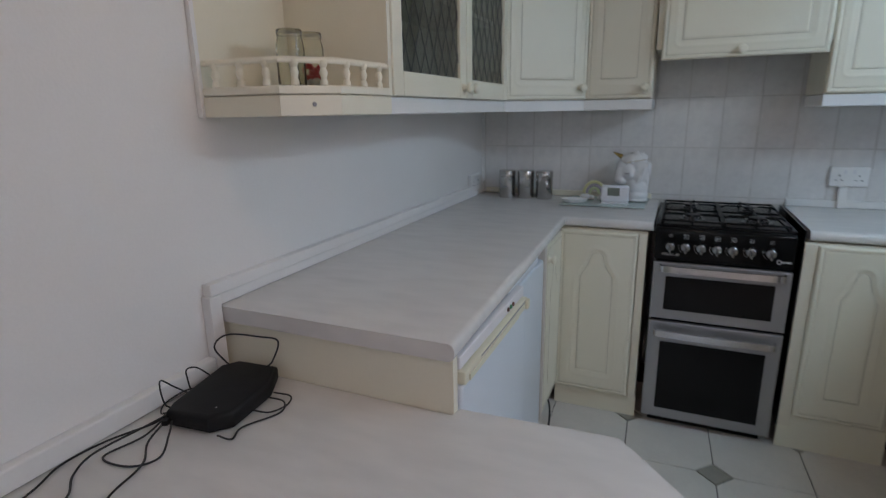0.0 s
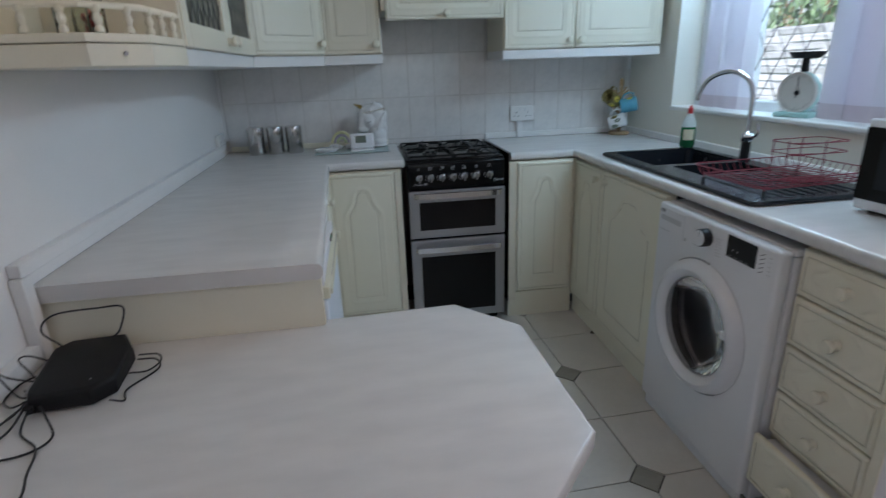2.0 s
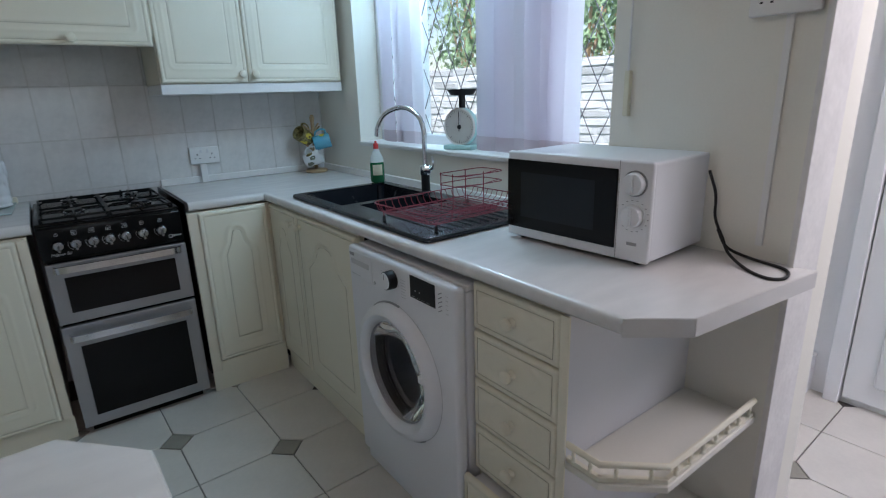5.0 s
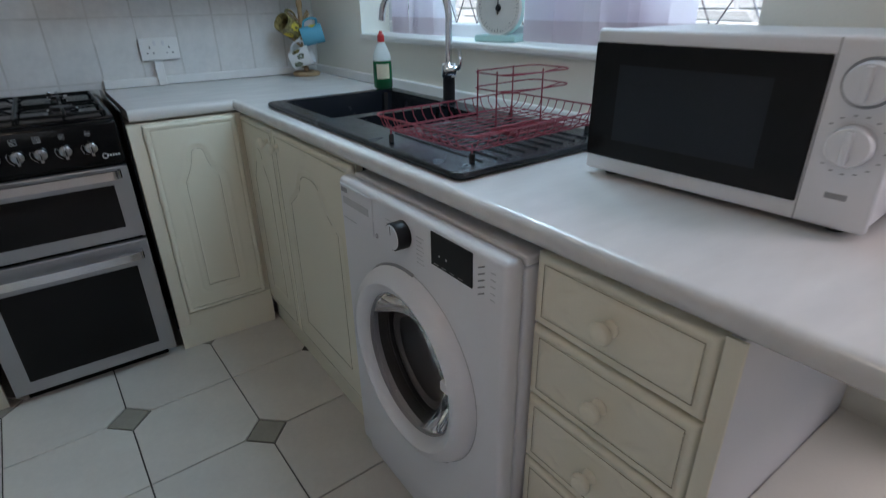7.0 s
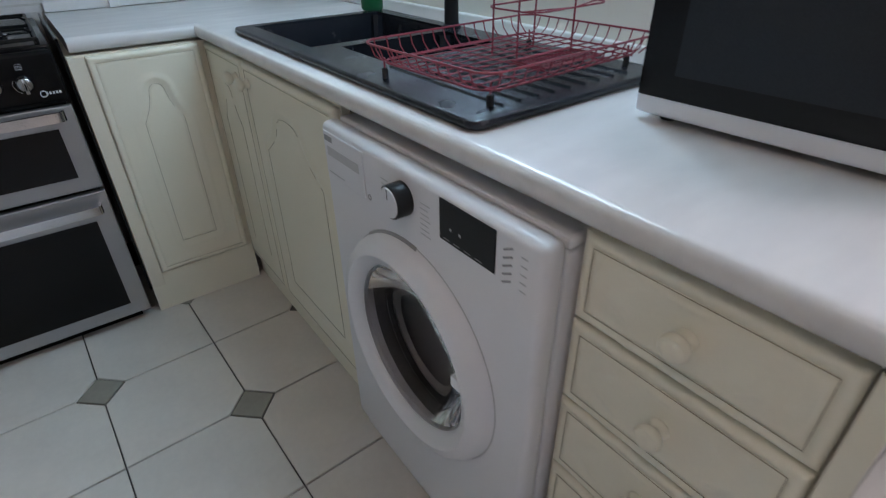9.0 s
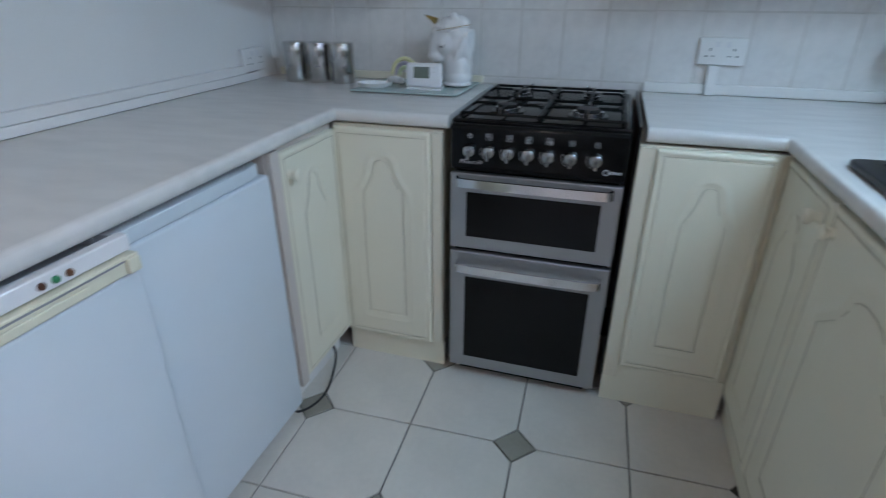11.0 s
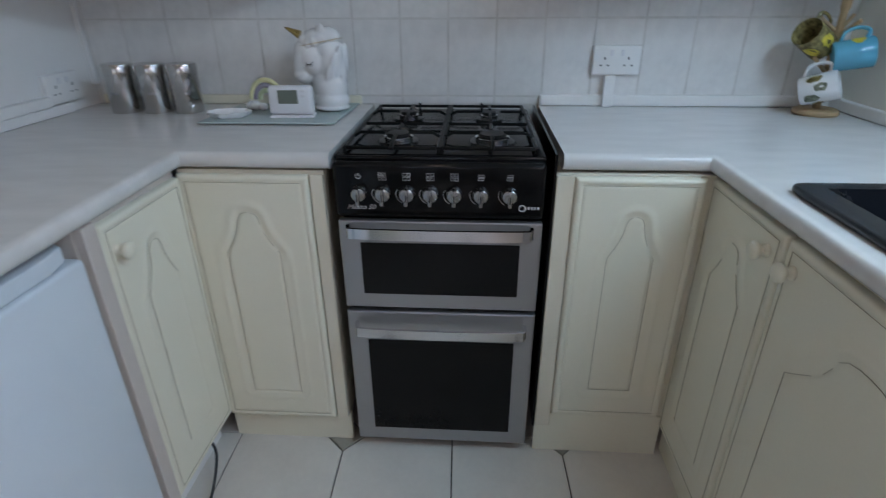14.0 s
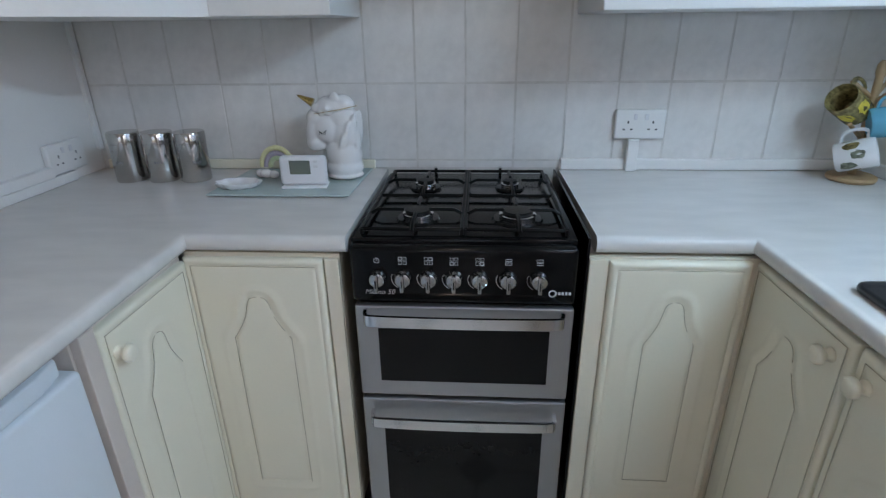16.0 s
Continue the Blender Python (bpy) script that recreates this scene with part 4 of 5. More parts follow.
part("door_mesh_window", box(0.055, 0.300, -0.0092, -0.0087, 0.072, 0.200), material("oven_screen", (0.016, 0.018, 0.022), 0.18, 0, 0.1, 400, 600, 0.02, shine=0.3), mw)
for z in (0.203, 0.125):
    part("control_ring", lathe(((0.0275, 0), (0.031, 0), (0.031, 0.003), (0.0275, 0.003)), 32, pose(0.407, -0.004, z, 90)), GREY if z > 0.15 else APPLIANCE, mw)
    dl = part("dial", lathe(((0, 0), (0.027, 0), (0.026, 0.014), (0.024, 0.017), (0, 0.017)), 32, pose(0.407, -0.004, z, 90)), APPLIANCE, mw, "white turning dial", True)
    part("grip", box(0.402, 0.412, -0.028, -0.021, z - 0.022, z + 0.022, 0.003), APPLIANCE, dl, "", True)
bm = bmesh.new()
for k in range(14):
    a = radians(-50 + k * 21)
    x, z = 0.407 + 0.038 * math.sin(a), 0.125 + 0.038 * math.cos(a)
    box(x - 0.0022, x + 0.0022, -0.0048, -0.0042, z - 0.0008, z + 0.0008, into=bm)
part("dial_marks", bm, GREY, mw)
part("seam", box(0.3635, 0.365, -0.0046, -0.0041, 0.012, 0.254), GREY, mw)
part("maker_mark", box(0.394, 0.420, -0.0046, -0.0041, 0.052, 0.060), GREY, mw)
for x in (0.04, 0.41):
    for y in (0.03, 0.25):
        part("foot", lathe(((0, 0), (0.012, 0), (0.012, 0.0125), (0, 0.0125)), 12, Matrix.Translation((x, y, 0))), SLEEVE, mw)
cab_lead = thing("microwave_cable", (0, 0, 0), "black power cable looped on the worktop", "cable")
part("lead", tube(smooth_path([(1.452, 0.525, 1.12), (1.462, 0.508, 1.06), (1.458, 0.50, 1.00), (1.448, 0.47, 0.95), (1.42, 0.44, 0.925), (1.36, 0.37, 0.914), (1.33, 0.31, 0.914), (1.36, 0.285, 0.914), (1.42, 0.31, 0.914), (1.45, 0.40, 0.914), (1.452, 0.46, 0.93), (1.458, 0.49, 0.97)]), 0.0038), SLEEVE, cab_lead, "", True)

# ---- sink, tap and draining rack ----
sk = thing("sink", (0, 0, 0), "black composite one-and-a-half bowl sink with drainer", "sink")
bowls = ((0.980, 1.365, 1.690, 2.042), (1.035, 1.325, 1.456, 1.650))
cutters = [box(a, b, c, d, 0.60, 1.0) for a, b, c, d in bowls]
part("rim", cut(prism(rounded([(0.934, 1.062), (1.400, 1.068), (1.412, 2.085), (0.930, 2.078)], 0.028), 0.9115, 0.9265, 0.006, 3), cutters), SINK, sk, "", True)
for a, b, c, d in bowls:
    bm = bmesh.new()
    top = [bm.verts.new((x, y, 0.921)) for x, y in ((a, c), (b, c), (b, d), (a, d))]
    low = [bm.verts.new((x, y, 0.752)) for x, y in ((a + 0.02, c + 0.02), (b - 0.02, c + 0.02), (b - 0.02, d - 0.02), (a + 0.02, d - 0.02))]
    for i in range(4):
        bm.faces.new((top[i], low[i], low[(i + 1) % 4], top[(i + 1) % 4]))
    bm.faces.new(low[::-1])
    bmesh.ops.bevel(bm, geom=[e for e in bm.edges if not e.is_boundary], offset=0.025, segments=3, affect="EDGES")
    bmesh.ops.solidify(bm, geom=bm.faces[:], thickness=-0.004)
    bw = part("bowl", bm, SINK, sk, "", True)
    part("drain", lathe(((0, 0), (0.036, 0), (0.036, 0.003), (0.028, 0.004), (0, 0.002)), 24, Matrix.Translation(((a + b) / 2, (c + d) / 2, 0.753))), CHROME, bw, "steel drain", True)
for k in range(9):
    x = 1.02 + 0.038 * k
    part("drainer_rib", tube([(x, 1.10, 0.9272), (x, 1.42, 0.9268)], 0.004, 6, flat=0.5), SINK, sk, "", True)

tap = thing("mixer_tap", (1.375, 1.685, 0.9265), "chrome swan-neck mixer tap with a black base", "tap")
part("base", lathe(((0, 0), (0.025, 0), (0.025, 0.004), (0.019, 0.008), (0.018, 0.075), (0, 0.075)), 24), DARK, tap, "black tap base", True)
part("valve_body", lathe(((0, 0), (0.021, 0), (0.022, 0.004), (0.022, 0.036), (0.016, 0.042), (0, 0.042)), 24, pose(0, 0, 0.0755)), CHROME, tap, "", True)
part("side_cap", lathe(((0, 0), (0.019, 0), (0.021, 0.008), (0.019, 0.03), (0, 0.032)), 20, pose(-0.012, 0, 0.096, 90, 0, 60)), CHROME, tap, "", True)
neck = [(0, 0, 0.115), (0, 0, 0.20), (0, 0, 0.255), (-0.010, 0.015, 0.310), (-0.035, 0.054, 0.345), (-0.062, 0.095, 0.350), (-0.095, 0.145, 0.325), (-0.114, 0.172, 0.280), (-0.120, 0.182, 0.235)]
nk = part("spout", tube(smooth_path(neck, 6), 0.0098, 14), CHROME, tap, "curved chrome spout", True)
part("spout_band", tube([(-0.058, 0.089, 0.3502), (-0.066, 0.101, 0.3492)], 0.0109, 14), CHROME, nk, "", True)
part("lever", tube(smooth_path([(0.004, -0.022, 0.098), (0.004, -0.045, 0.104), (0.004, -0.052, 0.125), (0.004, -0.046, 0.155)], 4), 0.006, 8), CHROME, tap, "small chrome lever", True)

rk = thing("dish_rack", pose(1.165, 1.235, 0.9265, 0, 0, 3), "red coated wire dish rack, empty", "dish rack")
RX, RY = 0.218, 0.160


def rounded_loop(rx, ry, z, r=0.035, n=5):
    out = []
    for cx, cy, a0 in ((rx - r, ry - r, 0), (-rx + r, ry - r, 90), (-rx + r, -ry + r, 180), (rx - r, -ry + r, 270)):
        for k in range(n + 1):
            a = radians(a0 + 90 * k / n)
            out.append((cx + r * math.cos(a), cy + r * math.sin(a), z))
    return out


part("top_rim", tube(rounded_loop(RX, RY, 0.062), 0.0020, 6, True), RED_WIRE, rk, "", True)
part("lower_rim", tube(rounded_loop(RX - 0.022, RY - 0.022, 0.030), 0.0018, 6, True), RED_WIRE, rk, "", True)
for k in range(11):
    y = -RY + 0.022 + (2 * RY - 0.044) * (k + 0.5) / 11
    part("floor_wire", tube([(-RX, y, 0.062), (-RX + 0.008, y, 0.042), (-RX + 0.024, y, 0.031), (RX - 0.024, y, 0.031), (RX - 0.008, y, 0.042), (RX, y, 0.062)], 0.0013, 5), RED_WIRE, rk, "", True)
for k in range(15):
    x = -RX + 0.03 + (2 * RX - 0.06) * k / 14
    part("side_wire", tube([(x, -RY, 0.062), (x, -RY + 0.006, 0.044), (x, -RY + 0.022, 0.029)], 0.0013, 5), RED_WIRE, rk, "", True)
    part("side_wire", tube([(x, RY, 0.062), (x, RY - 0.006, 0.044), (x, RY - 0.022, 0.029), (x, RY - 0.03, 0.029)], 0.0013, 5), RED_WIRE, rk, "", True)
for k in range(6):
    x = -RX + 0.05 + (2 * RX - 0.1) * k / 5
    part("cross_wire", tube([(x, -RY + 0.022, 0.0275), (x, RY - 0.022, 0.0275)], 0.0014, 5), RED_WIRE, rk, "", True)
for x, y in ((-0.165, -0.115), (-0.19, 0.128), (0.205, -0.105), (0.19, 0.13)):
    lg = part("leg", tube([(x, y, 0.0), (x, y, 0.036)], 0.0019, 6), RED_WIRE, rk, "", True)
    part("rubber_foot", lathe(((0, 0), (0.006, 0), (0.0055, 0.016), (0.003, 0.018), (0, 0.018)), 10, Matrix.Translation((x, y, 0.0002))), SLEEVE, lg, "black rubber foot", True)
for x, y in ((-0.02, -0.03), (-0.02, 0.03), (0.09, -0.06), (0.09, 0.03)):
    part("post", tube([(x, y, 0.030), (x, y, 0.150)], 0.0019, 6), RED_WIRE, rk, "", True)
for z in (0.108, 0.142):
    part("cup_loop", tube([(x + 0.09, y, z_) for x, y, z_ in rounded_loop(0.105, 0.06, z, 0.03)], 0.0017, 6, True), RED_WIRE, rk, "", True)
    part("cup_bar", tube([(-0.02, -0.03, z), (0.09, -0.06, z), (0.19, -0.03, z)], 0.0014, 5), RED_WIRE, rk, "", True)
tray = bmesh.new()
for k in range(16):
    x = -0.05 + 0.01 * k
    tube([(x, -0.12, 0.0345), (x, -0.05, 0.0345)], 0.0009, 4, into=tray)
for k in range(8):
    y = -0.12 + 0.01 * k
    tube([(-0.05, y, 0.036), (0.10, y, 0.036)], 0.0009, 4, into=tray)
tube([(-0.05, -0.12, 0.037), (0.10, -0.12, 0.037), (0.10, -0.05, 0.037), (-0.05, -0.05, 0.037)], 0.0018, 6, True, tray)
part("cutlery_tray", tray, RED_WIRE, rk, "fine red wire mesh tray")

# ---- things on the sink run ----
GREEN = material("green_liquid", (0.01, 0.13, 0.05), 0.12, 0, 0.05, 10, 80, 0)
LABEL = material("label_cream", (0.68, 0.62, 0.45), 0.5, 0, 0.1, 30, 120, 0)
RED = material("red_plastic", (0.55, 0.03, 0.03), 0.35, 0, 0.05, 20, 120, 0)
CLEARISH = material("frosted_plastic", (0.62, 0.68, 0.66), 0.25, 0, 0.04, 15, 80, 0)
bt = thing("soap_bottle", pose(1.372, 2.085, 0.9265, 0, 0, -25), "green washing-up liquid bottle with a red cap", "bottle")


def oval(profile, n, m, flat):
    bm = lathe(profile, n)
    bm.transform(m @ Matrix.Diagonal((1, flat, 1, 1)))
    return bm


part("body", oval(((0, 0), (0.030, 0), (0.034, 0.006), (0.034, 0.06), (0.033, 0.095), (0, 0.095)), 28, Matrix(), 0.68), GREEN, bt, "", True)
part("shoulder", oval(((0.033, 0.0955), (0.031, 0.115), (0.020, 0.140), (0.012, 0.158), (0, 0.158)), 28, Matrix(), 0.68), CLEARISH, bt, "clear upper bottle", True)
part("cap", lathe(((0, 0), (0.0125, 0), (0.012, 0.022), (0.006, 0.028), (0.005, 0.036), (0, 0.036)), 18, Matrix.Translation((0, 0, 0.1585))), RED, bt, "red push cap", True)
bm = bmesh.new()
for k in range(-4, 5):
    a0, a1 = radians(k * 9 - 94.5), radians(k * 9 - 85.5)
    q = [bm.verts.new((0.0346 * math.cos(a), 0.0346 * 0.68 * math.sin(a) - 0.0003, z)) for a, z in ((a0, 0.035), (a1, 0.035), (a1, 0.085), (a0, 0.085))]
    bm.faces.new(q)
part("label", bm, LABEL, bt, "cream paper label")

WOOD = material("beech", (0.42, 0.28, 0.15), 0.5, 0, 0.12, 8, 90, 0.08)
CHINA = material("white_glaze", (0.80, 0.80, 0.80), 0.12, 0, 0.02, 10, 60, 0.0)
BLUE = material("blue_glaze", (0.10, 0.42, 0.58), 0.15, 0, 0.03, 10, 60, 0)
YELLOW = material("yellow_print", (0.70, 0.55, 0.06), 0.4, 0, 0.2, 60, 200, 0)
OLIVE = material("brown_floral_glaze", (0.30, 0.24, 0.10), 0.25, 0, 0.6, 55, 120, 0, 0.3)
FLORAL = material("grey_green_print", (0.20, 0.22, 0.16), 0.3, 0, 0.5, 90, 200, 0, 0.3)
mt = thing("mug_tree", (1.362, 2.775, 0.911), "beech mug tree on the worktop corner", "mug tree")
part("base", lathe(((0, 0), (0.058, 0), (0.062, 0.006), (0.060, 0.014), (0.052, 0.018), (0, 0.018)), 32), WOOD, mt, "", True)
part("pole", lathe(((0, 0.018), (0.011, 0.018), (0.010, 0.28), (0.013, 0.290), (0.013, 0.310), (0.007, 0.322), (0, 0.324)), 18), WOOD, mt, "", True)
for k, (a, z) in enumerate(((200, 0.115), (320, 0.145), (80, 0.155), (160, 0.225), (285, 0.215), (35, 0.225))):
    d = Vector((math.cos(radians(a)), math.sin(radians(a)), 0.75)).normalized()
    part("peg", tube([(d * 0.008) + Vector((0, 0, z)), d * 0.075 + Vector((0, 0, z))], 0.0055, 10), WOOD, mt, "", True)


def mug(m, mat, label, prints):
    t = thing("mug", m, label, "mug", "hanging mugs")
    part("cup", lathe(((0, 0.0), (0.036, 0.0), (0.040, 0.005), (0.041, 0.092), (0.0395, 0.095), (0.0375, 0.092), (0.036, 0.008), (0, 0.006)), 32), mat, t, "", True)
    part("handle", tube(smooth_path([(0.039, 0, 0.078), (0.058, 0, 0.082), (0.068, 0, 0.060), (0.062, 0, 0.030), (0.039, 0, 0.018)], 5), 0.006, 8, flat=0.7), mat, t, "", True)
    for a, z, w, h, pm in prints:
        bm = bmesh.new()
        rnd = random.Random(int(a * 7 + z * 900))
        ring = []
        for k in range(14):
            s = 2 * math.pi * k / 14
            f = rnd.uniform(0.7, 1.1)
            b = radians(a) + w * f * math.cos(s) / 0.041
            ring.append(bm.verts.new((0.0416 * math.cos(b), 0.0416 * math.sin(b), z + h * f * math.sin(s))))
        bm.faces.new(ring)
        part("print", bm, pm, t)
    return t


mug(pose(1.332, 2.735, 0.992, 0, 70, -35) @ pose(0, 0, -0.048, 0, 0, 180), CHINA, "white china mug with a dark floral print", [(k * 40, 0.030 + 0.012 * (k % 3), 0.013, 0.017 + 0.004 * (k % 2), (FLORAL, OLIVE, FLORAL)[k % 3]) for k in range(9)])
mug(pose(1.388, 2.725, 1.084, 0, 78, -20) @ pose(0, 0, -0.048, 0, 0, 180), BLUE, "blue mug with a yellow starburst print", ((300, 0.055, 0.018, 0.022, YELLOW), (20, 0.055, 0.016, 0.018, YELLOW)))
mug(pose(1.305, 2.775, 1.118, 0, -62, 25) @ pose(0, 0, -0.045), OLIVE, "brown and yellow floral mug", ((200, 0.05, 0.02, 0.025, YELLOW), (270, 0.05, 0.02, 0.025, YELLOW)))

# kitchen scale on the sill
TEAL = material("mint_enamel", (0.36, 0.58, 0.56), 0.35, 0, 0.04, 12, 90, 0.02)
DIAL = material("scale_dial", (0.62, 0.59, 0.55), 0.35, 0, 0.05, 14, 90, 0.02)
sc = thing("kitchen_scale", pose(1.545, 1.640, WZ0 + 0.022, 0, 0, -72), "mint kitchen scale with a round dial", "kitchen scale")
bm = prism([(-0.070, -0.045), (0.070, -0.045), (0.070, 0.05), (-0.070, 0.05)], 0, 0.02, 0.006)
part("foot", bm, TEAL, sc, "", True)
bm = lathe(((0, -0.03), (0.074, -0.03), (0.078, -0.024), (0.078, 0.0), (0, 0.0)), 40, pose(0, -0.022, 0.094, 90))
part("body", bm, TEAL, sc, "", True)
dl = part("dial", lathe(((0, 0.0), (0.072, 0.0), (0.077, 0.004), (0.078, 0.0), (0.074, 0.008), (0.071, 0.003), (0, 0.003)), 40, pose(0, -0.0225, 0.094, 90)), DIAL, sc, "grey dial face", True)
bm = bmesh.new()
for k in range(40):
    a = 2 * math.pi * k / 40
    r0, r1 = (0.056, 0.067) if k % 5 == 0 else (0.062, 0.067)
    tube([(r0 * math.sin(a), -0.0265, 0.094 + r0 * math.cos(a)), (r1 * math.sin(a), -0.0265, 0.094 + r1 * math.cos(a))], 0.0007, 4, into=bm)
part("graduation", bm, DARK, dl)
part("needle", tube([(0.0, -0.028, 0.075), (0.0, -0.028, 0.155)], 0.0016, 5), DARK, dl)
part("needle_hub", lathe(((0, 0), (0.010, 0), (0.008, 0.003), (0, 0.003)), 16, pose(0, -0.0262, 0.094, 90)), DARK, dl, "", True)
part("neck", lathe(((0, 0.17), (0.014, 0.17), (0.014, 0.225), (0, 0.225)), 16), DARK, sc, "", True)
part("pan", lathe(((0, 0.2255), (0.044, 0.2255), (0.062, 0.246), (0.065, 0.246), (0.047, 0.2225), (0, 0.2225)), 36), DARK, sc, "dark weighing pan", True)

# ---- vertical blinds ----
HEM = fabric("blind_hem_fabric", (0.74, 0.66, 0.70), 0.55)


vb = thing("vertical_blind", (0, 0, 0), "sheer lilac vertical blind, its slats pushed into bunches", "blind")
part("head_rail", box(1.505, 1.545, WY0 + 0.01, WY1 - 0.01, 2.092, 2.118, 0.003), PVC, vb)


def slat(y, x, turn, width=0.127, z0=1.105, z1=2.09):
    made_slat = None
    for nm, a, b, mt_ in (("slat", 0.055, z1 - z0, BLIND), ("hem", 0.0, 0.056, HEM)):
        bm = bmesh.new()
        rows = []
        for z in np.linspace(a, b, 6):
            rows.append([bm.verts.new((width * (s - 0.5), 0.014 * math.cos(math.pi * (s - 0.5)) + 0.002 * math.sin(9 * z + y * 40), z)) for s in np.linspace(0, 1, 9)])
        for p, q in zip(rows, rows[1:]):
            for k in range(8):
                bm.faces.new((p[k], p[k + 1], q[k + 1], q[k]))
        bm.transform(pose(x, y, z0, 0, 0, turn))
        made_slat = part(nm, bm, mt_, made_slat or vb, "weighted hem" if nm == "hem" else "", True)


for y, x, a in ((2.235, 1.535, 74), (2.180, 1.518, 84), (2.110, 1.534, 76), (2.030, 1.520, 88), (1.952, 1.534, 80),
                (1.462, 1.520, 84), (1.415, 1.534, 78), (1.365, 1.518, 86), (1.318, 1.536, 80),
                (1.212, 1.512, 70), (1.160, 1.530, 76), (1.110, 1.518, 72), (1.065, 1.534, 80)):
    slat(y, x, a)
wd = thing("blind_wand", (1.463, 0.792, 0), "yellowed plastic blind control strip on the wall", "blind wand")
part("strip", box(-0.004, 0.0115, -0.009, 0.009, 1.25, 1.375, 0.003), AGED, wd)
part("cord", tube([(0.002, 0.0, 1.375), (0.003, 0.002, 2.05)], 0.003, 6), TRIM, wd, "", True)

# ---- things on the left worktop ----
CAN = material("polished_canister_steel", (0.47, 0.455, 0.44), 0.11, 1.0, 0.05, 5, 260, 0.03)
for k, (x, y) in enumerate(((-0.752, 2.742), (-0.651, 2.745), (-0.553, 2.748))):
    cn = thing("canister", pose(x, y, 0.911, 0, 0, 20 * k), "polished steel storage canister with a flat lid", "canister", "steel canisters")
    part("body", lathe(((0, 0), (0.042, 0), (0.0435, 0.003), (0.0435, 0.114), (0, 0.114)), 40), CAN, cn, "", True)
    part("lid", lathe(((0, 0.1145), (0.0443, 0.1145), (0.0445, 0.142), (0.0425, 0.146), (0, 0.146)), 40), CAN, cn, "fitted steel lid", True)
    bm = bmesh.new()
    for j in range(4):
        box(-0.011 + 0.006 * j, -0.008 + 0.006 * j, -0.0442, -0.0434, 0.058, 0.065, into=bm)
    part("etched_mark", bm, GREY, cn)

BOARDG = material("glass_board_surface", (0.44, 0.54, 0.53), 0.06, 0, 0.04, 30, 90, 0.02)
bd = thing("glass_board", (0, 0, 0), "green-tinted glass worktop saver", "chopping board")
part("sheet", prism([(-0.438, 2.568), (-0.045, 2.568), (-0.035, 2.868), (-0.425, 2.850)], 0.9135, 0.9185, 0.0015), BOARDG, bd)
for x, y in ((-0.41, 2.61), (-0.07, 2.61), (-0.06, 2.84), (-0.40, 2.83)):
    part("foot", lathe(((0, 0), (0.006, 0), (0.006, 0.003), (0, 0.003)), 10, Matrix.Translation((x, y, 0.9105))), SLEEVE, bd)

GOLD = material("gold_glaze", (0.60, 0.42, 0.16), 0.25, 0.9, 0.1, 40, 160, 0.05)
cj = thing("animal_cookie_jar", pose(-0.095, 2.755, 0.9185, 0, 0, -8) @ Matrix.Diagonal((0.95, 0.95, 0.96, 1)), "glossy white ceramic horse-head cookie jar with a gold horn", "cookie jar")


def blob(parts, name, mat, label=""):
    bm = bmesh.new()
    for c, r, rot in parts:
        b = bmesh.new()
        bmesh.ops.create_uvsphere(b, u_segments=28, v_segments=18, radius=1)
        b.transform(Matrix.LocRotScale(Vector(c), Euler([radians(q) for q in rot]), Vector(r)))
        merge(bm, b)
    me = bpy.data.meshes.new("tmp")
    bm.to_mesh(me)
    bm.free()
    o = new("tmp", me)
    mod = o.modifiers.new("skin", "REMESH")
    mod.mode, mod.voxel_size, mod.use_smooth_shade = "VOXEL", 0.0035, True
    sm = o.modifiers.new("soft", "SMOOTH")
    sm.factor, sm.iterations = 0.6, 8
    out = bmesh.new()
    out.from_mesh(bpy.data.meshes.new_from_object(o.evaluated_get(bpy.context.evaluated_depsgraph_get())))
    bpy.data.objects.remove(o)
    return part(name, out, mat, cj, label, True)


blob([((0, 0, 0.010), (0.059, 0.053, 0.012), (0, 0, 0)), ((0, 0, 0.034), (0.059, 0.053, 0.036), (0, 0, 0)), ((0.001, 0, 0.075), (0.057, 0.050, 0.060), (0, 0, 0)), ((0.012, 0, 0.140), (0.046, 0.045, 0.072), (0, 8, 0)),
      ((0.006, 0, 0.180), (0.046, 0.041, 0.040), (0, 0, 0)), ((-0.066, -0.004, 0.180), (0.042, 0.034, 0.036), (0, 0, 0)), ((-0.079, -0.010, 0.140), (0.033, 0.031, 0.060), (0, 6, 0)), ((-0.080, -0.012, 0.108), (0.034, 0.031, 0.026), (0, 0, 0)), ((-0.038, -0.018, 0.152), (0.044, 0.032, 0.044), (0, 0, 0)),
      ((0.044, -0.026, 0.152), (0.011, 0.013, 0.050), (0, 10, 0)), ((0.050, -0.010, 0.118), (0.011, 0.016, 0.042), (0, 0, 0)), ((0.030, -0.040, 0.140), (0.010, 0.010, 0.042), (0, 14, 0)), ((0.016, -0.045, 0.122), (0.008, 0.009, 0.026), (0, 18, 0)), ((0.050, 0.012, 0.150), (0.012, 0.016, 0.056), (0, 4, 0))], "jar", CHINA)
blob([((-0.018, 0, 0.216), (0.056, 0.040, 0.030), (0, 6, 0)), ((0.012, 0.0, 0.224), (0.034, 0.032, 0.026), (0, 22, 0)), ((-0.064, -0.018, 0.208), (0.022, 0.016, 0.018), (0, 30, 0)), ((-0.048, -0.032, 0.202), (0.012, 0.010, 0.018), (20, 10, 0)), ((-0.028, -0.036, 0.206), (0.011, 0.009, 0.017), (20, -10, 0)), ((-0.008, -0.024, 0.236), (0.017, 0.009, 0.026), (15, 18, 0))], "lid", CHINA, "white lid with an ear and a curled mane")
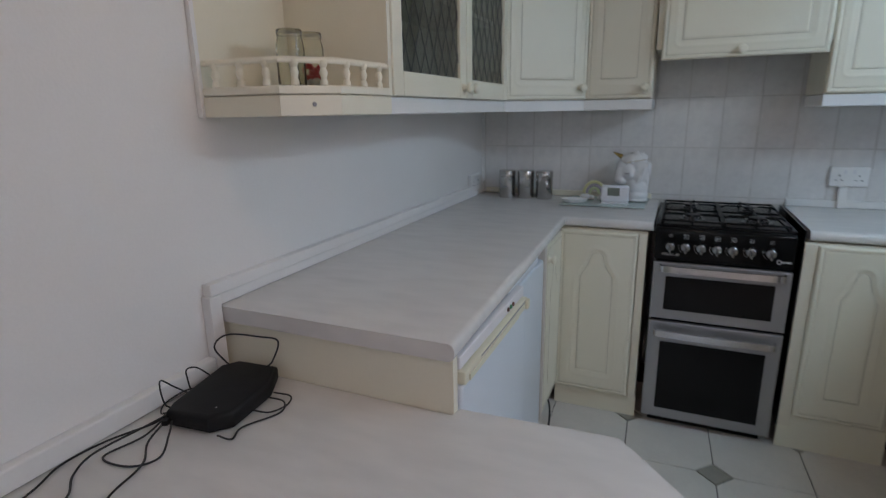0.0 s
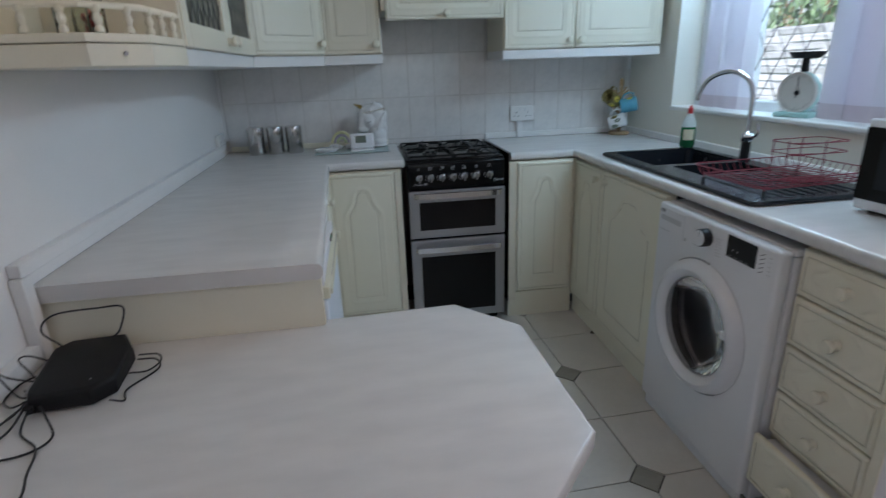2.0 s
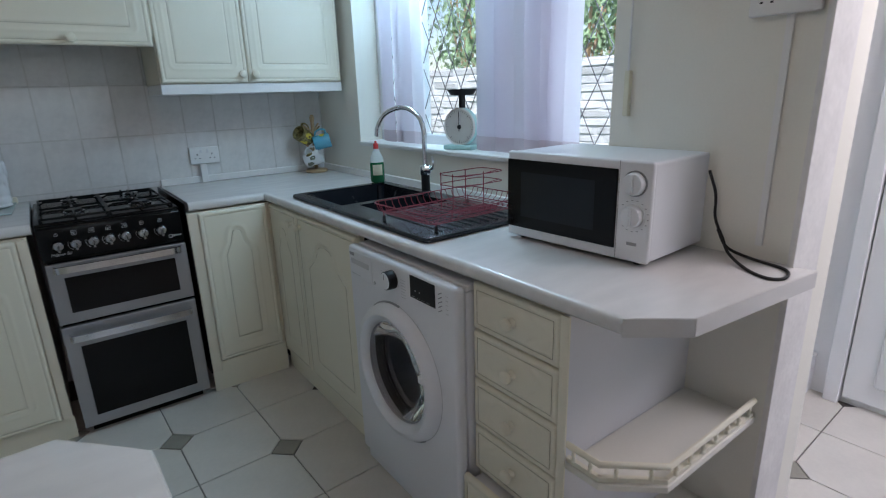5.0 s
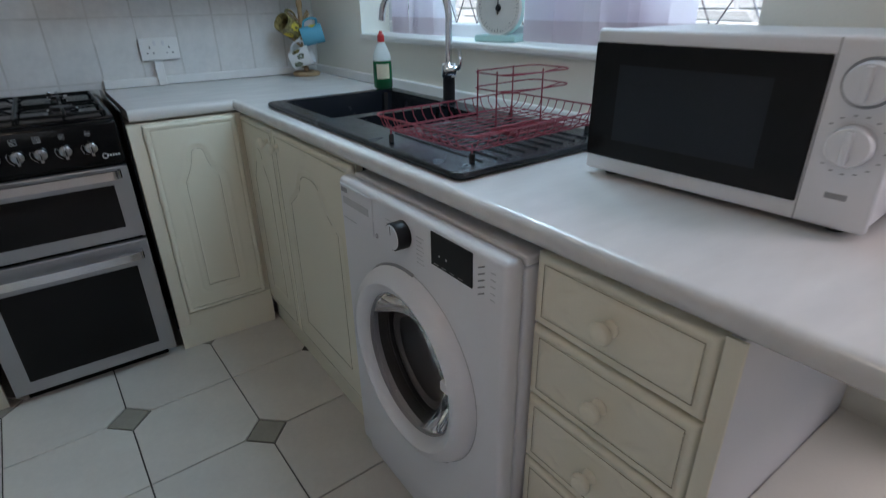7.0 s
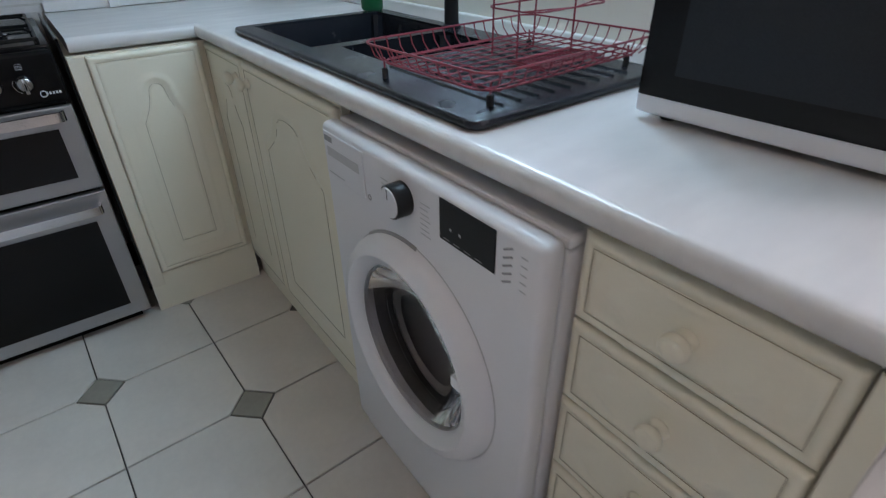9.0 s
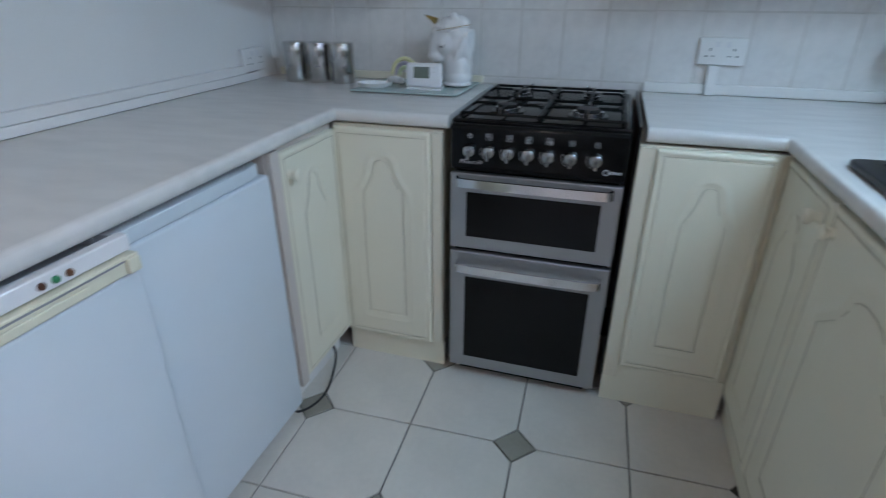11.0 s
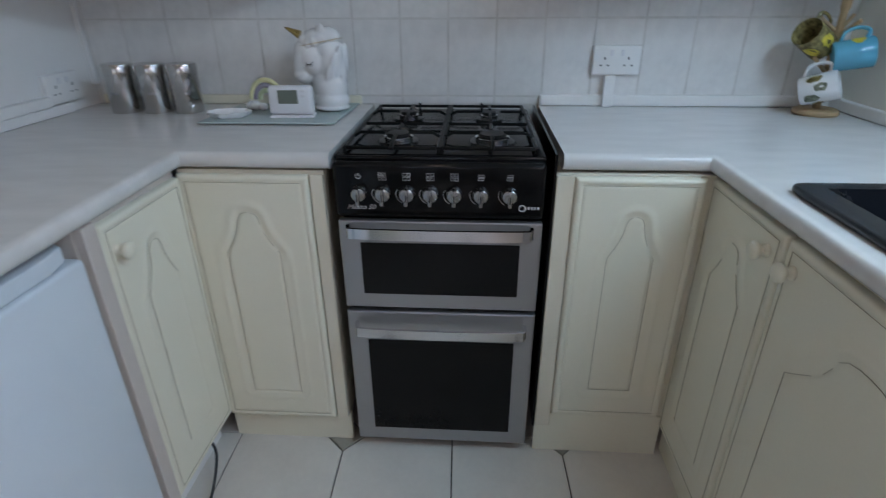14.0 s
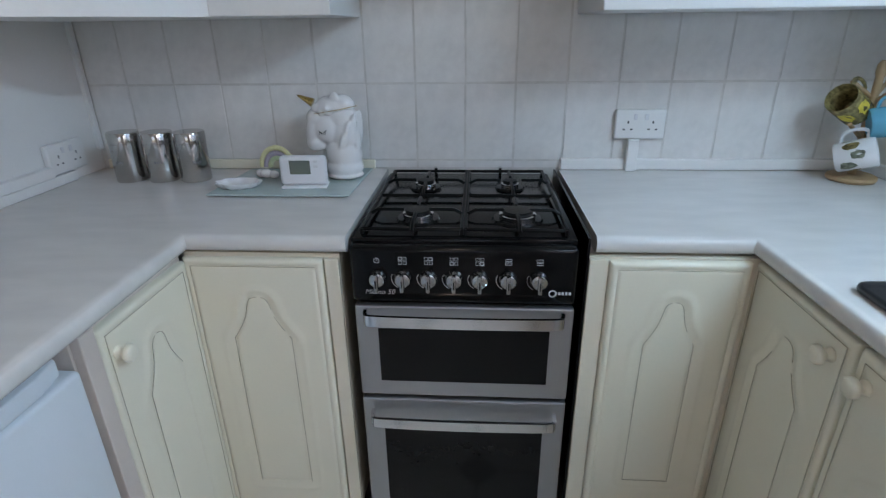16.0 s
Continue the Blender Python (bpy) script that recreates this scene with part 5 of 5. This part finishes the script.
part("seam", tube([(-0.022 + 0.075 * math.cos(a), 0.043 * math.sin(a), 0.205 + 0.013 * math.cos(a)) for a in np.linspace(math.pi * 1.02, math.pi * 1.98, 24)], 0.0010, 5), GOLD, cj)
part("horn", lathe(((0, 0), (0.013, 0), (0.0118, 0.010), (0.0105, 0.011), (0.0090, 0.022), (0.0078, 0.023), (0.0055, 0.038), (0, 0.054)), 14, pose(-0.080, -0.014, 0.226, 0, -64, 8)), GOLD, cj, "gold spiral horn", True)
bm = bmesh.new()
tube(smooth_path([(-0.056, -0.0470, 0.150), (-0.048, -0.0490, 0.144), (-0.038, -0.0495, 0.145), (-0.030, -0.0490, 0.152)], 4), 0.0010, 5, into=bm)
for k in range(4):
    x = -0.052 + 0.006 * k
    tube([(x, -0.0485, 0.146), (x - 0.002, -0.0485, 0.138)], 0.0008, 4, into=bm)
part("painted_eyelashes", bm, DARK, cj)

PALE_Y = material("pale_yellow_glaze", (0.72, 0.70, 0.40), 0.3, 0, 0.06, 20, 90, 0.02)
PALE_G = material("pale_green_glaze", (0.55, 0.62, 0.38), 0.3, 0, 0.06, 20, 90, 0.02)
PALE_V = material("lilac_grey_glaze", (0.42, 0.38, 0.46), 0.3, 0, 0.06, 20, 90, 0.02)
rb = thing("rainbow_ornament", pose(-0.295, 2.745, 0.9185, 0, 0, -8), "small pastel rainbow ornament on a white cloud", "ornament")
for r, mt_ in ((0.052, PALE_Y), (0.038, PALE_V), (0.024, PALE_G)):
    part("arch_band", tube([(r * math.cos(a), 0, 0.012 + 1.12 * r * math.sin(a) + 0.02) for a in np.linspace(0, math.pi, 20)], 0.0075, 10), mt_, rb, "", True)


def cloud(parent, name, spots):
    bm = bmesh.new()
    for x, y, z, r in spots:
        b = bmesh.new()
        bmesh.ops.create_icosphere(b, subdivisions=3, radius=1)
        b.transform(Matrix.LocRotScale(Vector((x, y, z)), None, Vector((r, r * 0.8, r * 0.75))))
        merge(bm, b)
    return part(name, bm, CHINA, parent, "white cloud base", True)


cloud(rb, "cloud", [(-0.055, -0.004, 0.013, 0.017), (-0.035, -0.012, 0.015, 0.019), (-0.012, -0.010, 0.012, 0.016), (0.035, -0.006, 0.013, 0.017), (0.052, -0.002, 0.011, 0.014)])
sd = thing("soap_dish", pose(-0.375, 2.640, 0.9185, 0, 0, 8), "small white scalloped dish", "dish")
bm = bmesh.new()
rings = []
for r, z in ((0.0, 0.004), (0.7, 0.004), (0.9, 0.010), (1.0, 0.018), (1.03, 0.017), (0.94, 0.008), (0.72, 0.0), (0.0, 0.0)):
    rings.append([bm.verts.new((0.062 * r * math.cos(a) * (1 + 0.06 * math.sin(9 * a)), 0.038 * r * math.sin(a) * (1 + 0.06 * math.sin(9 * a)), z)) for a in np.linspace(0, 2 * math.pi, 55)[:-1]])
for p, q in zip(rings, rings[1:]):
    for k in range(54):
        bm.faces.new((p[k], p[(k + 1) % 54], q[(k + 1) % 54], q[k]))
bmesh.ops.remove_doubles(bm, verts=bm.verts, dist=0.00005)
part("dish", bm, CHINA, sd, "", True)

SCREEN = material("lcd_screen", (0.16, 0.18, 0.15), 0.15, 0, 0.05, 20, 90, 0)
th = thing("thermostat", pose(-0.185, 2.640, 0.9185, 0, 0, 3), "white plastic room thermostat on a stand", "thermostat")
part("stand", prism([(-0.062, -0.012), (0.064, -0.012), (0.060, 0.045), (-0.058, 0.045)], 0, 0.007, 0.002), APPLIANCE, th)
part("case", box(-0.065, 0.065, -0.006, 0.024, 0.0075, 0.089, 0.0115, 4), APPLIANCE, th, "", True)
part("screen", box(-0.035, 0.022, -0.0072, -0.0061, 0.040, 0.078), SCREEN, th, "dark display")
for z in (0.058, 0.072):
    part("button", box(0.032, 0.044, -0.0082, -0.0061, z, z + 0.007, 0.001), WHITE_BOARD, th)

# ---- sockets ----


def socket(m, gangs, label):
    w = 0.146 if gangs == 2 else 0.086
    t = thing("socket", m, label, "socket", "wall sockets")
    part("plate", box(0, w, -0.020, 0, 0, 0.086, 0.004, 3), TRIM, t, "", True)
    for g in range(gangs):
        cx = w * (0.25 if g == 0 else 0.75) if gangs == 2 else w / 2
        bm = box(cx - 0.002, cx + 0.002, -0.0207, -0.0201, 0.045, 0.053)
        for s in (-1, 1):
            box(cx + s * 0.011 - 0.0032, cx + s * 0.011 + 0.0032, -0.0207, -0.0201, 0.026, 0.030, into=bm)
        part("pin_holes", bm, DARK, t)
        sx = cx + (0.020 if g == 0 else -0.020) if gangs == 2 else cx + 0.022
        part("switch", box(sx - 0.005, sx + 0.005, -0.0235, -0.0202, 0.056, 0.074, 0.001), WHITE_BOARD, t)
    return t


socket(pose(0.711, 2.894, 1.009), 2, "white double socket surface-mounted on the tiles")
setting("socket_trunk", box(0.752, 0.784, 2.862, 2.8775, 0.911, 1.008, 0.002), TRIM, "short white trunking below the socket", "trim")
socket(facing(-0.9435, 2.648, 0.945, 90), 2, "white double socket above the worktop corner")
socket(facing(1.4735, 0.478, 1.474, -90), 2, "white double socket beside the doorway")
setting("wall_cable_strip", box(1.466, 1.4745, 0.385, 0.400, 0.945, 1.473), PAINT, "thin painted cable cover on the wall", "trim")

# ---- router and its cables ----
MATT = material("matt_black_plastic", (0.009, 0.009, 0.010), 0.55, 0, 0.15, 12, 260, 0.08, shine=0.25)
ro = thing("router", (0, 0, 0), "flat black broadband router lying on the bar", "router")
RP = [(-0.850, 0.672), (-0.836, 0.645), (-0.735, 0.655), (-0.702, 0.692), (-0.715, 0.815), (-0.755, 0.885), (-0.862, 0.876), (-0.886, 0.840)]
part("case", prism(RP, 0.7465, 0.786, 0.010, 3), MATT, ro, "", True)
part("port_strip", box(-0.0085, 0.0085, -0.070, 0.070, 0.756, 0.772), GREY, ro).matrix_basis = pose(-0.868, 0.752, 0, 0, 0, 12)
part("indicator", lathe(((0, 0), (0.002, 0), (0.002, 0.0006), (0, 0.0006)), 10, Matrix.Translation((-0.745, 0.690, 0.786))), GREY, ro)
for x, y in ((-0.846, 0.655), (-0.832, 0.640), (-0.872, 0.745)):
    part("plug", box(-0.006, 0.006, -0.010, 0.010, 0.758, 0.769, 0.001), MATT, ro).matrix_basis = pose(x, y, 0, 0, 0, 25)
CABLE = material("black_cable", (0.014, 0.014, 0.015), 0.45, 0, 0.1, 20, 200, 0.03)
ZB = 0.7485


def cable(points, r=0.0021, label="thin black cable trailing over the bar", name="cable"):
    t = thing(name, (0, 0, 0), label, "cable", "router cables")
    part("lead", tube(smooth_path(points, 7), r, 7), CABLE, t, "", True)
    return t


cable([(-0.850, 0.660, 0.765), (-0.872, 0.640, ZB), (-0.905, 0.560, ZB), (-0.912, 0.480, ZB), (-0.885, 0.415, ZB), (-0.865, 0.320, ZB), (-0.90, 0.200, ZB)])
cable([(-0.845, 0.650, 0.765), (-0.850, 0.600, ZB), (-0.862, 0.525, ZB), (-0.790, 0.525, ZB), (-0.762, 0.565, ZB), (-0.790, 0.610, 0.760), (-0.815, 0.640, 0.768)])
cable([(-0.835, 0.645, 0.765), (-0.825, 0.590, ZB), (-0.775, 0.540, ZB), (-0.750, 0.470, ZB + 0.004), (-0.735, 0.400, ZB), (-0.79, 0.30, ZB), (-0.86, 0.22, ZB)])
cable([(-0.838, 0.648, 0.772), (-0.868, 0.610, 0.756), (-0.880, 0.520, ZB + 0.006), (-0.862, 0.470, ZB), (-0.815, 0.430, ZB), (-0.80, 0.37, ZB), (-0.84, 0.26, ZB)])
cable([(-0.868, 0.850, 0.780), (-0.895, 0.835, 0.830), (-0.880, 0.865, 0.853), (-0.800, 0.885, 0.852), (-0.752, 0.892, 0.846), (-0.762, 0.880, 0.800), (-0.775, 0.872, 0.785)], 0.0021, "thin black cable looping up behind the router")
cable([(-0.868, 0.730, 0.770), (-0.898, 0.715, 0.790), (-0.900, 0.690, 0.815), (-0.880, 0.672, 0.800), (-0.862, 0.668, 0.775), (-0.866, 0.700, 0.755), (-0.895, 0.735, 0.750)], 0.0018, "thin black cable coiled beside the router")
cable([(-0.870, 0.760, 0.770), (-0.905, 0.745, 0.760), (-0.912, 0.700, 0.752), (-0.880, 0.665, 0.756), (-0.850, 0.660, 0.768)], 0.0018, "thin black cable coiled beside the router")
cable([(-0.700, 0.790, 0.765), (-0.668, 0.800, 0.756), (-0.655, 0.770, ZB), (-0.690, 0.700, ZB), (-0.680, 0.660, ZB), (-0.695, 0.640, 0.765)], 0.0019, "thin black cable coiled beside the router")

cable([(-0.866, 0.800, 0.772), (-0.900, 0.785, 0.800), (-0.905, 0.760, 0.806), (-0.882, 0.742, 0.790), (-0.868, 0.735, 0.772)], 0.0018, "thin black cable coiled beside the router")
cable([(-0.700, 0.740, 0.762), (-0.672, 0.760, 0.752), (-0.660, 0.800, 0.750), (-0.675, 0.830, 0.752), (-0.706, 0.812, 0.764)], 0.0019, "thin black cable coiled beside the router")

# ---- jars on the corner shelf ----
JAR = glassy("jar_glass", (0.88, 0.88, 0.80))
for k, (x, y, fill) in enumerate(((-0.795, 1.080, None), (-0.788, 1.147, RED))):
    j = thing("glass_jar", (x, y, ZW + 0.019), ("empty clear glass jar standing on the corner shelf", "clear glass jar with red and white sweets inside")[k], "jar", "jars on the shelf")
    part("glass", lathe(((0, 0), (0.030, 0), (0.0335, 0.005), (0.0335, 0.096), (0.031, 0.108), (0.0285, 0.112), (0.0285, 0.117), (0.0302, 0.119), (0.0302, 0.130), (0.029, 0.132), (0.0272, 0.130), (0.0262, 0.112), (0.0305, 0.096), (0.0305, 0.007), (0.028, 0.005), (0, 0.005)), 36), JAR, j, "", True)
    part("thread", tube([(0.0303 * math.cos(a), 0.0303 * math.sin(a), 0.122 + 0.0006 * a) for a in np.linspace(0, 9.4, 40)], 0.0009, 5), STEEL, j, "", True)
    if fill:
        rnd = random.Random(5)
        for i in range(22):
            a, r = rnd.uniform(0, 6.28), 0.020 * math.sqrt(rnd.random())
            b = bmesh.new()
            bmesh.ops.create_icosphere(b, subdivisions=2, radius=rnd.uniform(0.007, 0.010))
            b.transform(Matrix.Translation((r * math.cos(a), r * math.sin(a), 0.016 + 0.0019 * i)))
            part("sweet", b, CHINA if i < 6 else RED, j, "", True)
# ---- appliance cable by the fridge plinth ----
fl = thing("fridge_cable", (0, 0, 0), "grey power cable loop on the floor", "cable")
part("lead", tube(smooth_path([(-0.40, 2.20, 0.09), (-0.365, 2.16, 0.06), (-0.345, 2.06, 0.012), (-0.352, 1.98, 0.0055), (-0.385, 1.93, 0.0055), (-0.42, 1.945, 0.006)], 7), 0.004, 8), CABLE, fl, "", True)

# ---- the garden seen through the window ----
STONE = material("garden_stone", (0.52, 0.57, 0.58), 0.9, 0, 0.25, 9, 45, 0.6, 0.1, 0, 0.18)
GRASS = material("garden_ground", (0.12, 0.16, 0.07), 0.95, 0, 0.35, 3, 30, 0.8, 0.1)
LEAF = material("foliage", (0.23, 0.37, 0.19), 0.6, 0, 0.4, 2, 20, 0.2, 0.1)
setting("ground", box(-60, 60, -60, 60, -0.45, -0.30), GRASS, "grassy garden ground outside", "ground")
gw = thing("garden_wall", (4.5, 0, -0.31), "rough grey stone garden wall below the shrubs", "garden wall", "", "structure")
part("core", box(-0.012, 0.34, 0.6, 9.0, 0.0, 1.93), STONE, gw)
stones = []
rnd = random.Random(3)
for k in range(8):
    b = bmesh.new()
    bmesh.ops.create_cube(b, size=1)
    bmesh.ops.bevel(b, geom=list(b.edges), offset=0.12, segments=1, affect="EDGES")
    for v in b.verts:
        v.co += Vector([rnd.uniform(-0.05, 0.05) for _ in range(3)])
    me = bpy.data.meshes.new("stone")
    b.to_mesh(me)
    b.free()
    me.materials.append(STONE)
    stones.append(me)
for row in range(24):
    y = 1.6 + rnd.uniform(0, 0.2)
    while y < 8.4:
        ln = rnd.uniform(0.35, 0.78)
        o = new("stone", stones[rnd.randrange(8)])
        o.parent = gw
        o.matrix_basis = Matrix.LocRotScale(Vector((0.05 + rnd.uniform(-0.012, 0.008), y + ln / 2, 0.042 + row * 0.080)), Euler((radians(rnd.uniform(-1.2, 1.2)), 0, 0)), Vector((0.16, ln * 0.97, 0.074)))
        y += ln


def shrub(x, y, r, h, seed, count):
    """A shrub: forked stems and a loose crown of small leaves in clumps."""
    t = thing("shrub", (x, y, -0.31), "leafy green garden shrub above the wall", "shrub", "garden shrubs")
    rn = random.Random(seed)
    bm = bmesh.new()
    tips = []
    for k in range(7):
        a = rn.uniform(0, 6.28)
        top = Vector((r * 0.7 * math.cos(a) * rn.random(), r * 0.7 * math.sin(a) * rn.random(), h * rn.uniform(0.6, 0.95)))
        tube(smooth_path([(0.04 * math.cos(a), 0.04 * math.sin(a), 0), top * 0.5 + Vector((rn.uniform(-0.1, 0.1), rn.uniform(-0.1, 0.1), 0)), top], 4), 0.022, 6, into=bm)
        tips += [top, top * 0.8, top * 0.62]
    part("stems", bm, WOOD, t)
    verts, faces = [], []
    for k in range(count):
        c = tips[rn.randrange(len(tips))] + Vector((rn.gauss(0, r * 0.32), rn.gauss(0, r * 0.32), rn.gauss(0, r * 0.25)))
        m = Matrix.LocRotScale(c, Euler((rn.uniform(0, 6), rn.uniform(0, 6), rn.uniform(0, 6))), Vector((1, 1, 1)) * rn.uniform(0.035, 0.085))
        i = len(verts)
        verts += [m @ Vector(q) for q in ((-1, 0, 0), (0, -0.45, 0.1), (1, 0, 0), (0, 0.45, 0.1))]
        faces.append((i, i + 1, i + 2, i + 3))
    me = bpy.data.meshes.new("crown")
    me.from_pydata(verts, [], faces)
    me.materials.append(LEAF)
    o = new("crown", me)
    o.parent = t
    o["kind"] = "stuff"


for k, (x, y, r, h) in enumerate(((5.6, 3.2, 0.9, 3.4), (5.8, 4.6, 1.0, 3.8), (5.7, 6.0, 1.0, 3.6), (6.4, 7.4, 1.2, 4.4), (7.4, 5.4, 1.5, 5.2), (7.2, 3.6, 1.4, 4.9), (5.6, 2.0, 0.8, 3.2))):
    shrub(x, y, r, h, 20 + k, 1500)

# ---- wall tiles ----
PX, X0 = 0.1515, 0.106
wall_north = bpy.data.objects["wall_north"]


def tile_mesh(w, h, depth, mat, bev=0.0022):
    b = box(0, w, -depth, 0, 0, h)
    bmesh.ops.bevel(b, geom=[e for e in b.edges if all(v.co.y < -depth / 2 for v in e.verts)], offset=bev, segments=2, affect="EDGES")
    me = bpy.data.meshes.new("wall_tile")
    b.to_mesh(me)
    b.free()
    me.materials.append(mat)
    for p in me.polygons:
        p.use_smooth = True
    me.set_sharp_from_angle(angle=radians(40))
    return me


made = {}


def put_tile(parent, m, w, h):
    key = (round(w, 3), round(h, 3))
    if key not in made:
        made[key] = tile_mesh(w, h, 0.006, TILE_W)
    o = new("wall_tile", made[key])
    o.parent, o.matrix_basis = parent, m
    return o


G = 0.0022
rnd = random.Random(8)
for z0, z1, xa, xb in ((0.911, 0.938, -0.93, 1.474), (0.938, 1.173, -0.93, 1.474), (1.173, 1.410, -0.93, 1.474), (1.410, 1.598, -0.04, 0.575)):
    k = math.floor((xa - X0) / PX)
    while X0 + k * PX < xb:
        a, b = max(xa, X0 + k * PX) + G / 2, min(xb, X0 + (k + 1) * PX) - G / 2
        if b - a > 0.01:
            put_tile(wall_north, pose(a, 2.9005, z0 + G / 2, rnd.uniform(-0.12, 0.12), 0, rnd.uniform(-0.12, 0.12)), b - a, z1 - z0 - G)
        k += 1
# ---- floor tiles: squares with clipped corners and small diamond inserts ----
P, FX, FY, D = 0.331, 0.309, 2.003, 0.066
LAY = Matrix.Translation((FX, FY, 0)) @ Matrix.Rotation(radians(1.8), 4, "Z")
floor = bpy.data.objects["floor"]
GF = 0.0042


def floor_piece(name, poly, mat):
    b = prism(poly, -0.006, 0.0)
    bmesh.ops.bevel(b, geom=[e for e in b.edges if all(v.co.z > -0.001 for v in e.verts)], offset=0.0016, segments=1, affect="EDGES")
    me = bpy.data.meshes.new(name)
    b.to_mesh(me)
    b.free()
    me.materials.append(mat)
    return me


g, e = GF / 2, P - GF / 2
c = D + GF * 0.2
kinds = (floor_piece("floor_tile", [(c, g), (e, g), (e, P - c), (P - c, e), (g, e), (g, c)], TILE_F),
         floor_piece("floor_tile", [(g, g), (P - c, g), (e, c), (e, e), (c, e), (g, P - c)], TILE_F))
dot = floor_piece("floor_insert", [(D - GF, 0), (0, D - GF), (-D + GF, 0), (0, -D + GF)], DOT_F)
for i in range(-4, 8):
    for j in range(-14, 3):
        x, y = FX + i * P, FY + j * P
        if x + P < XL or x > 2.40 or y < YR - 0.05 or (x > XR - 0.1 and y + P < -0.95):
            continue
        if (x > 0.95 and y > 0.60) or (x + P < -0.42 and y > 0.95) or y > 2.42:
            continue
        o = new("floor_tile", kinds[(i + j) % 2])
        o.parent, o.matrix_basis = floor, LAY @ pose(i * P, j * P, 0)
        if (i + j) % 2 == 0:
            o = new("floor_insert", dot)
            o.parent, o.matrix_basis = floor, LAY @ pose(i * P, j * P, 0)
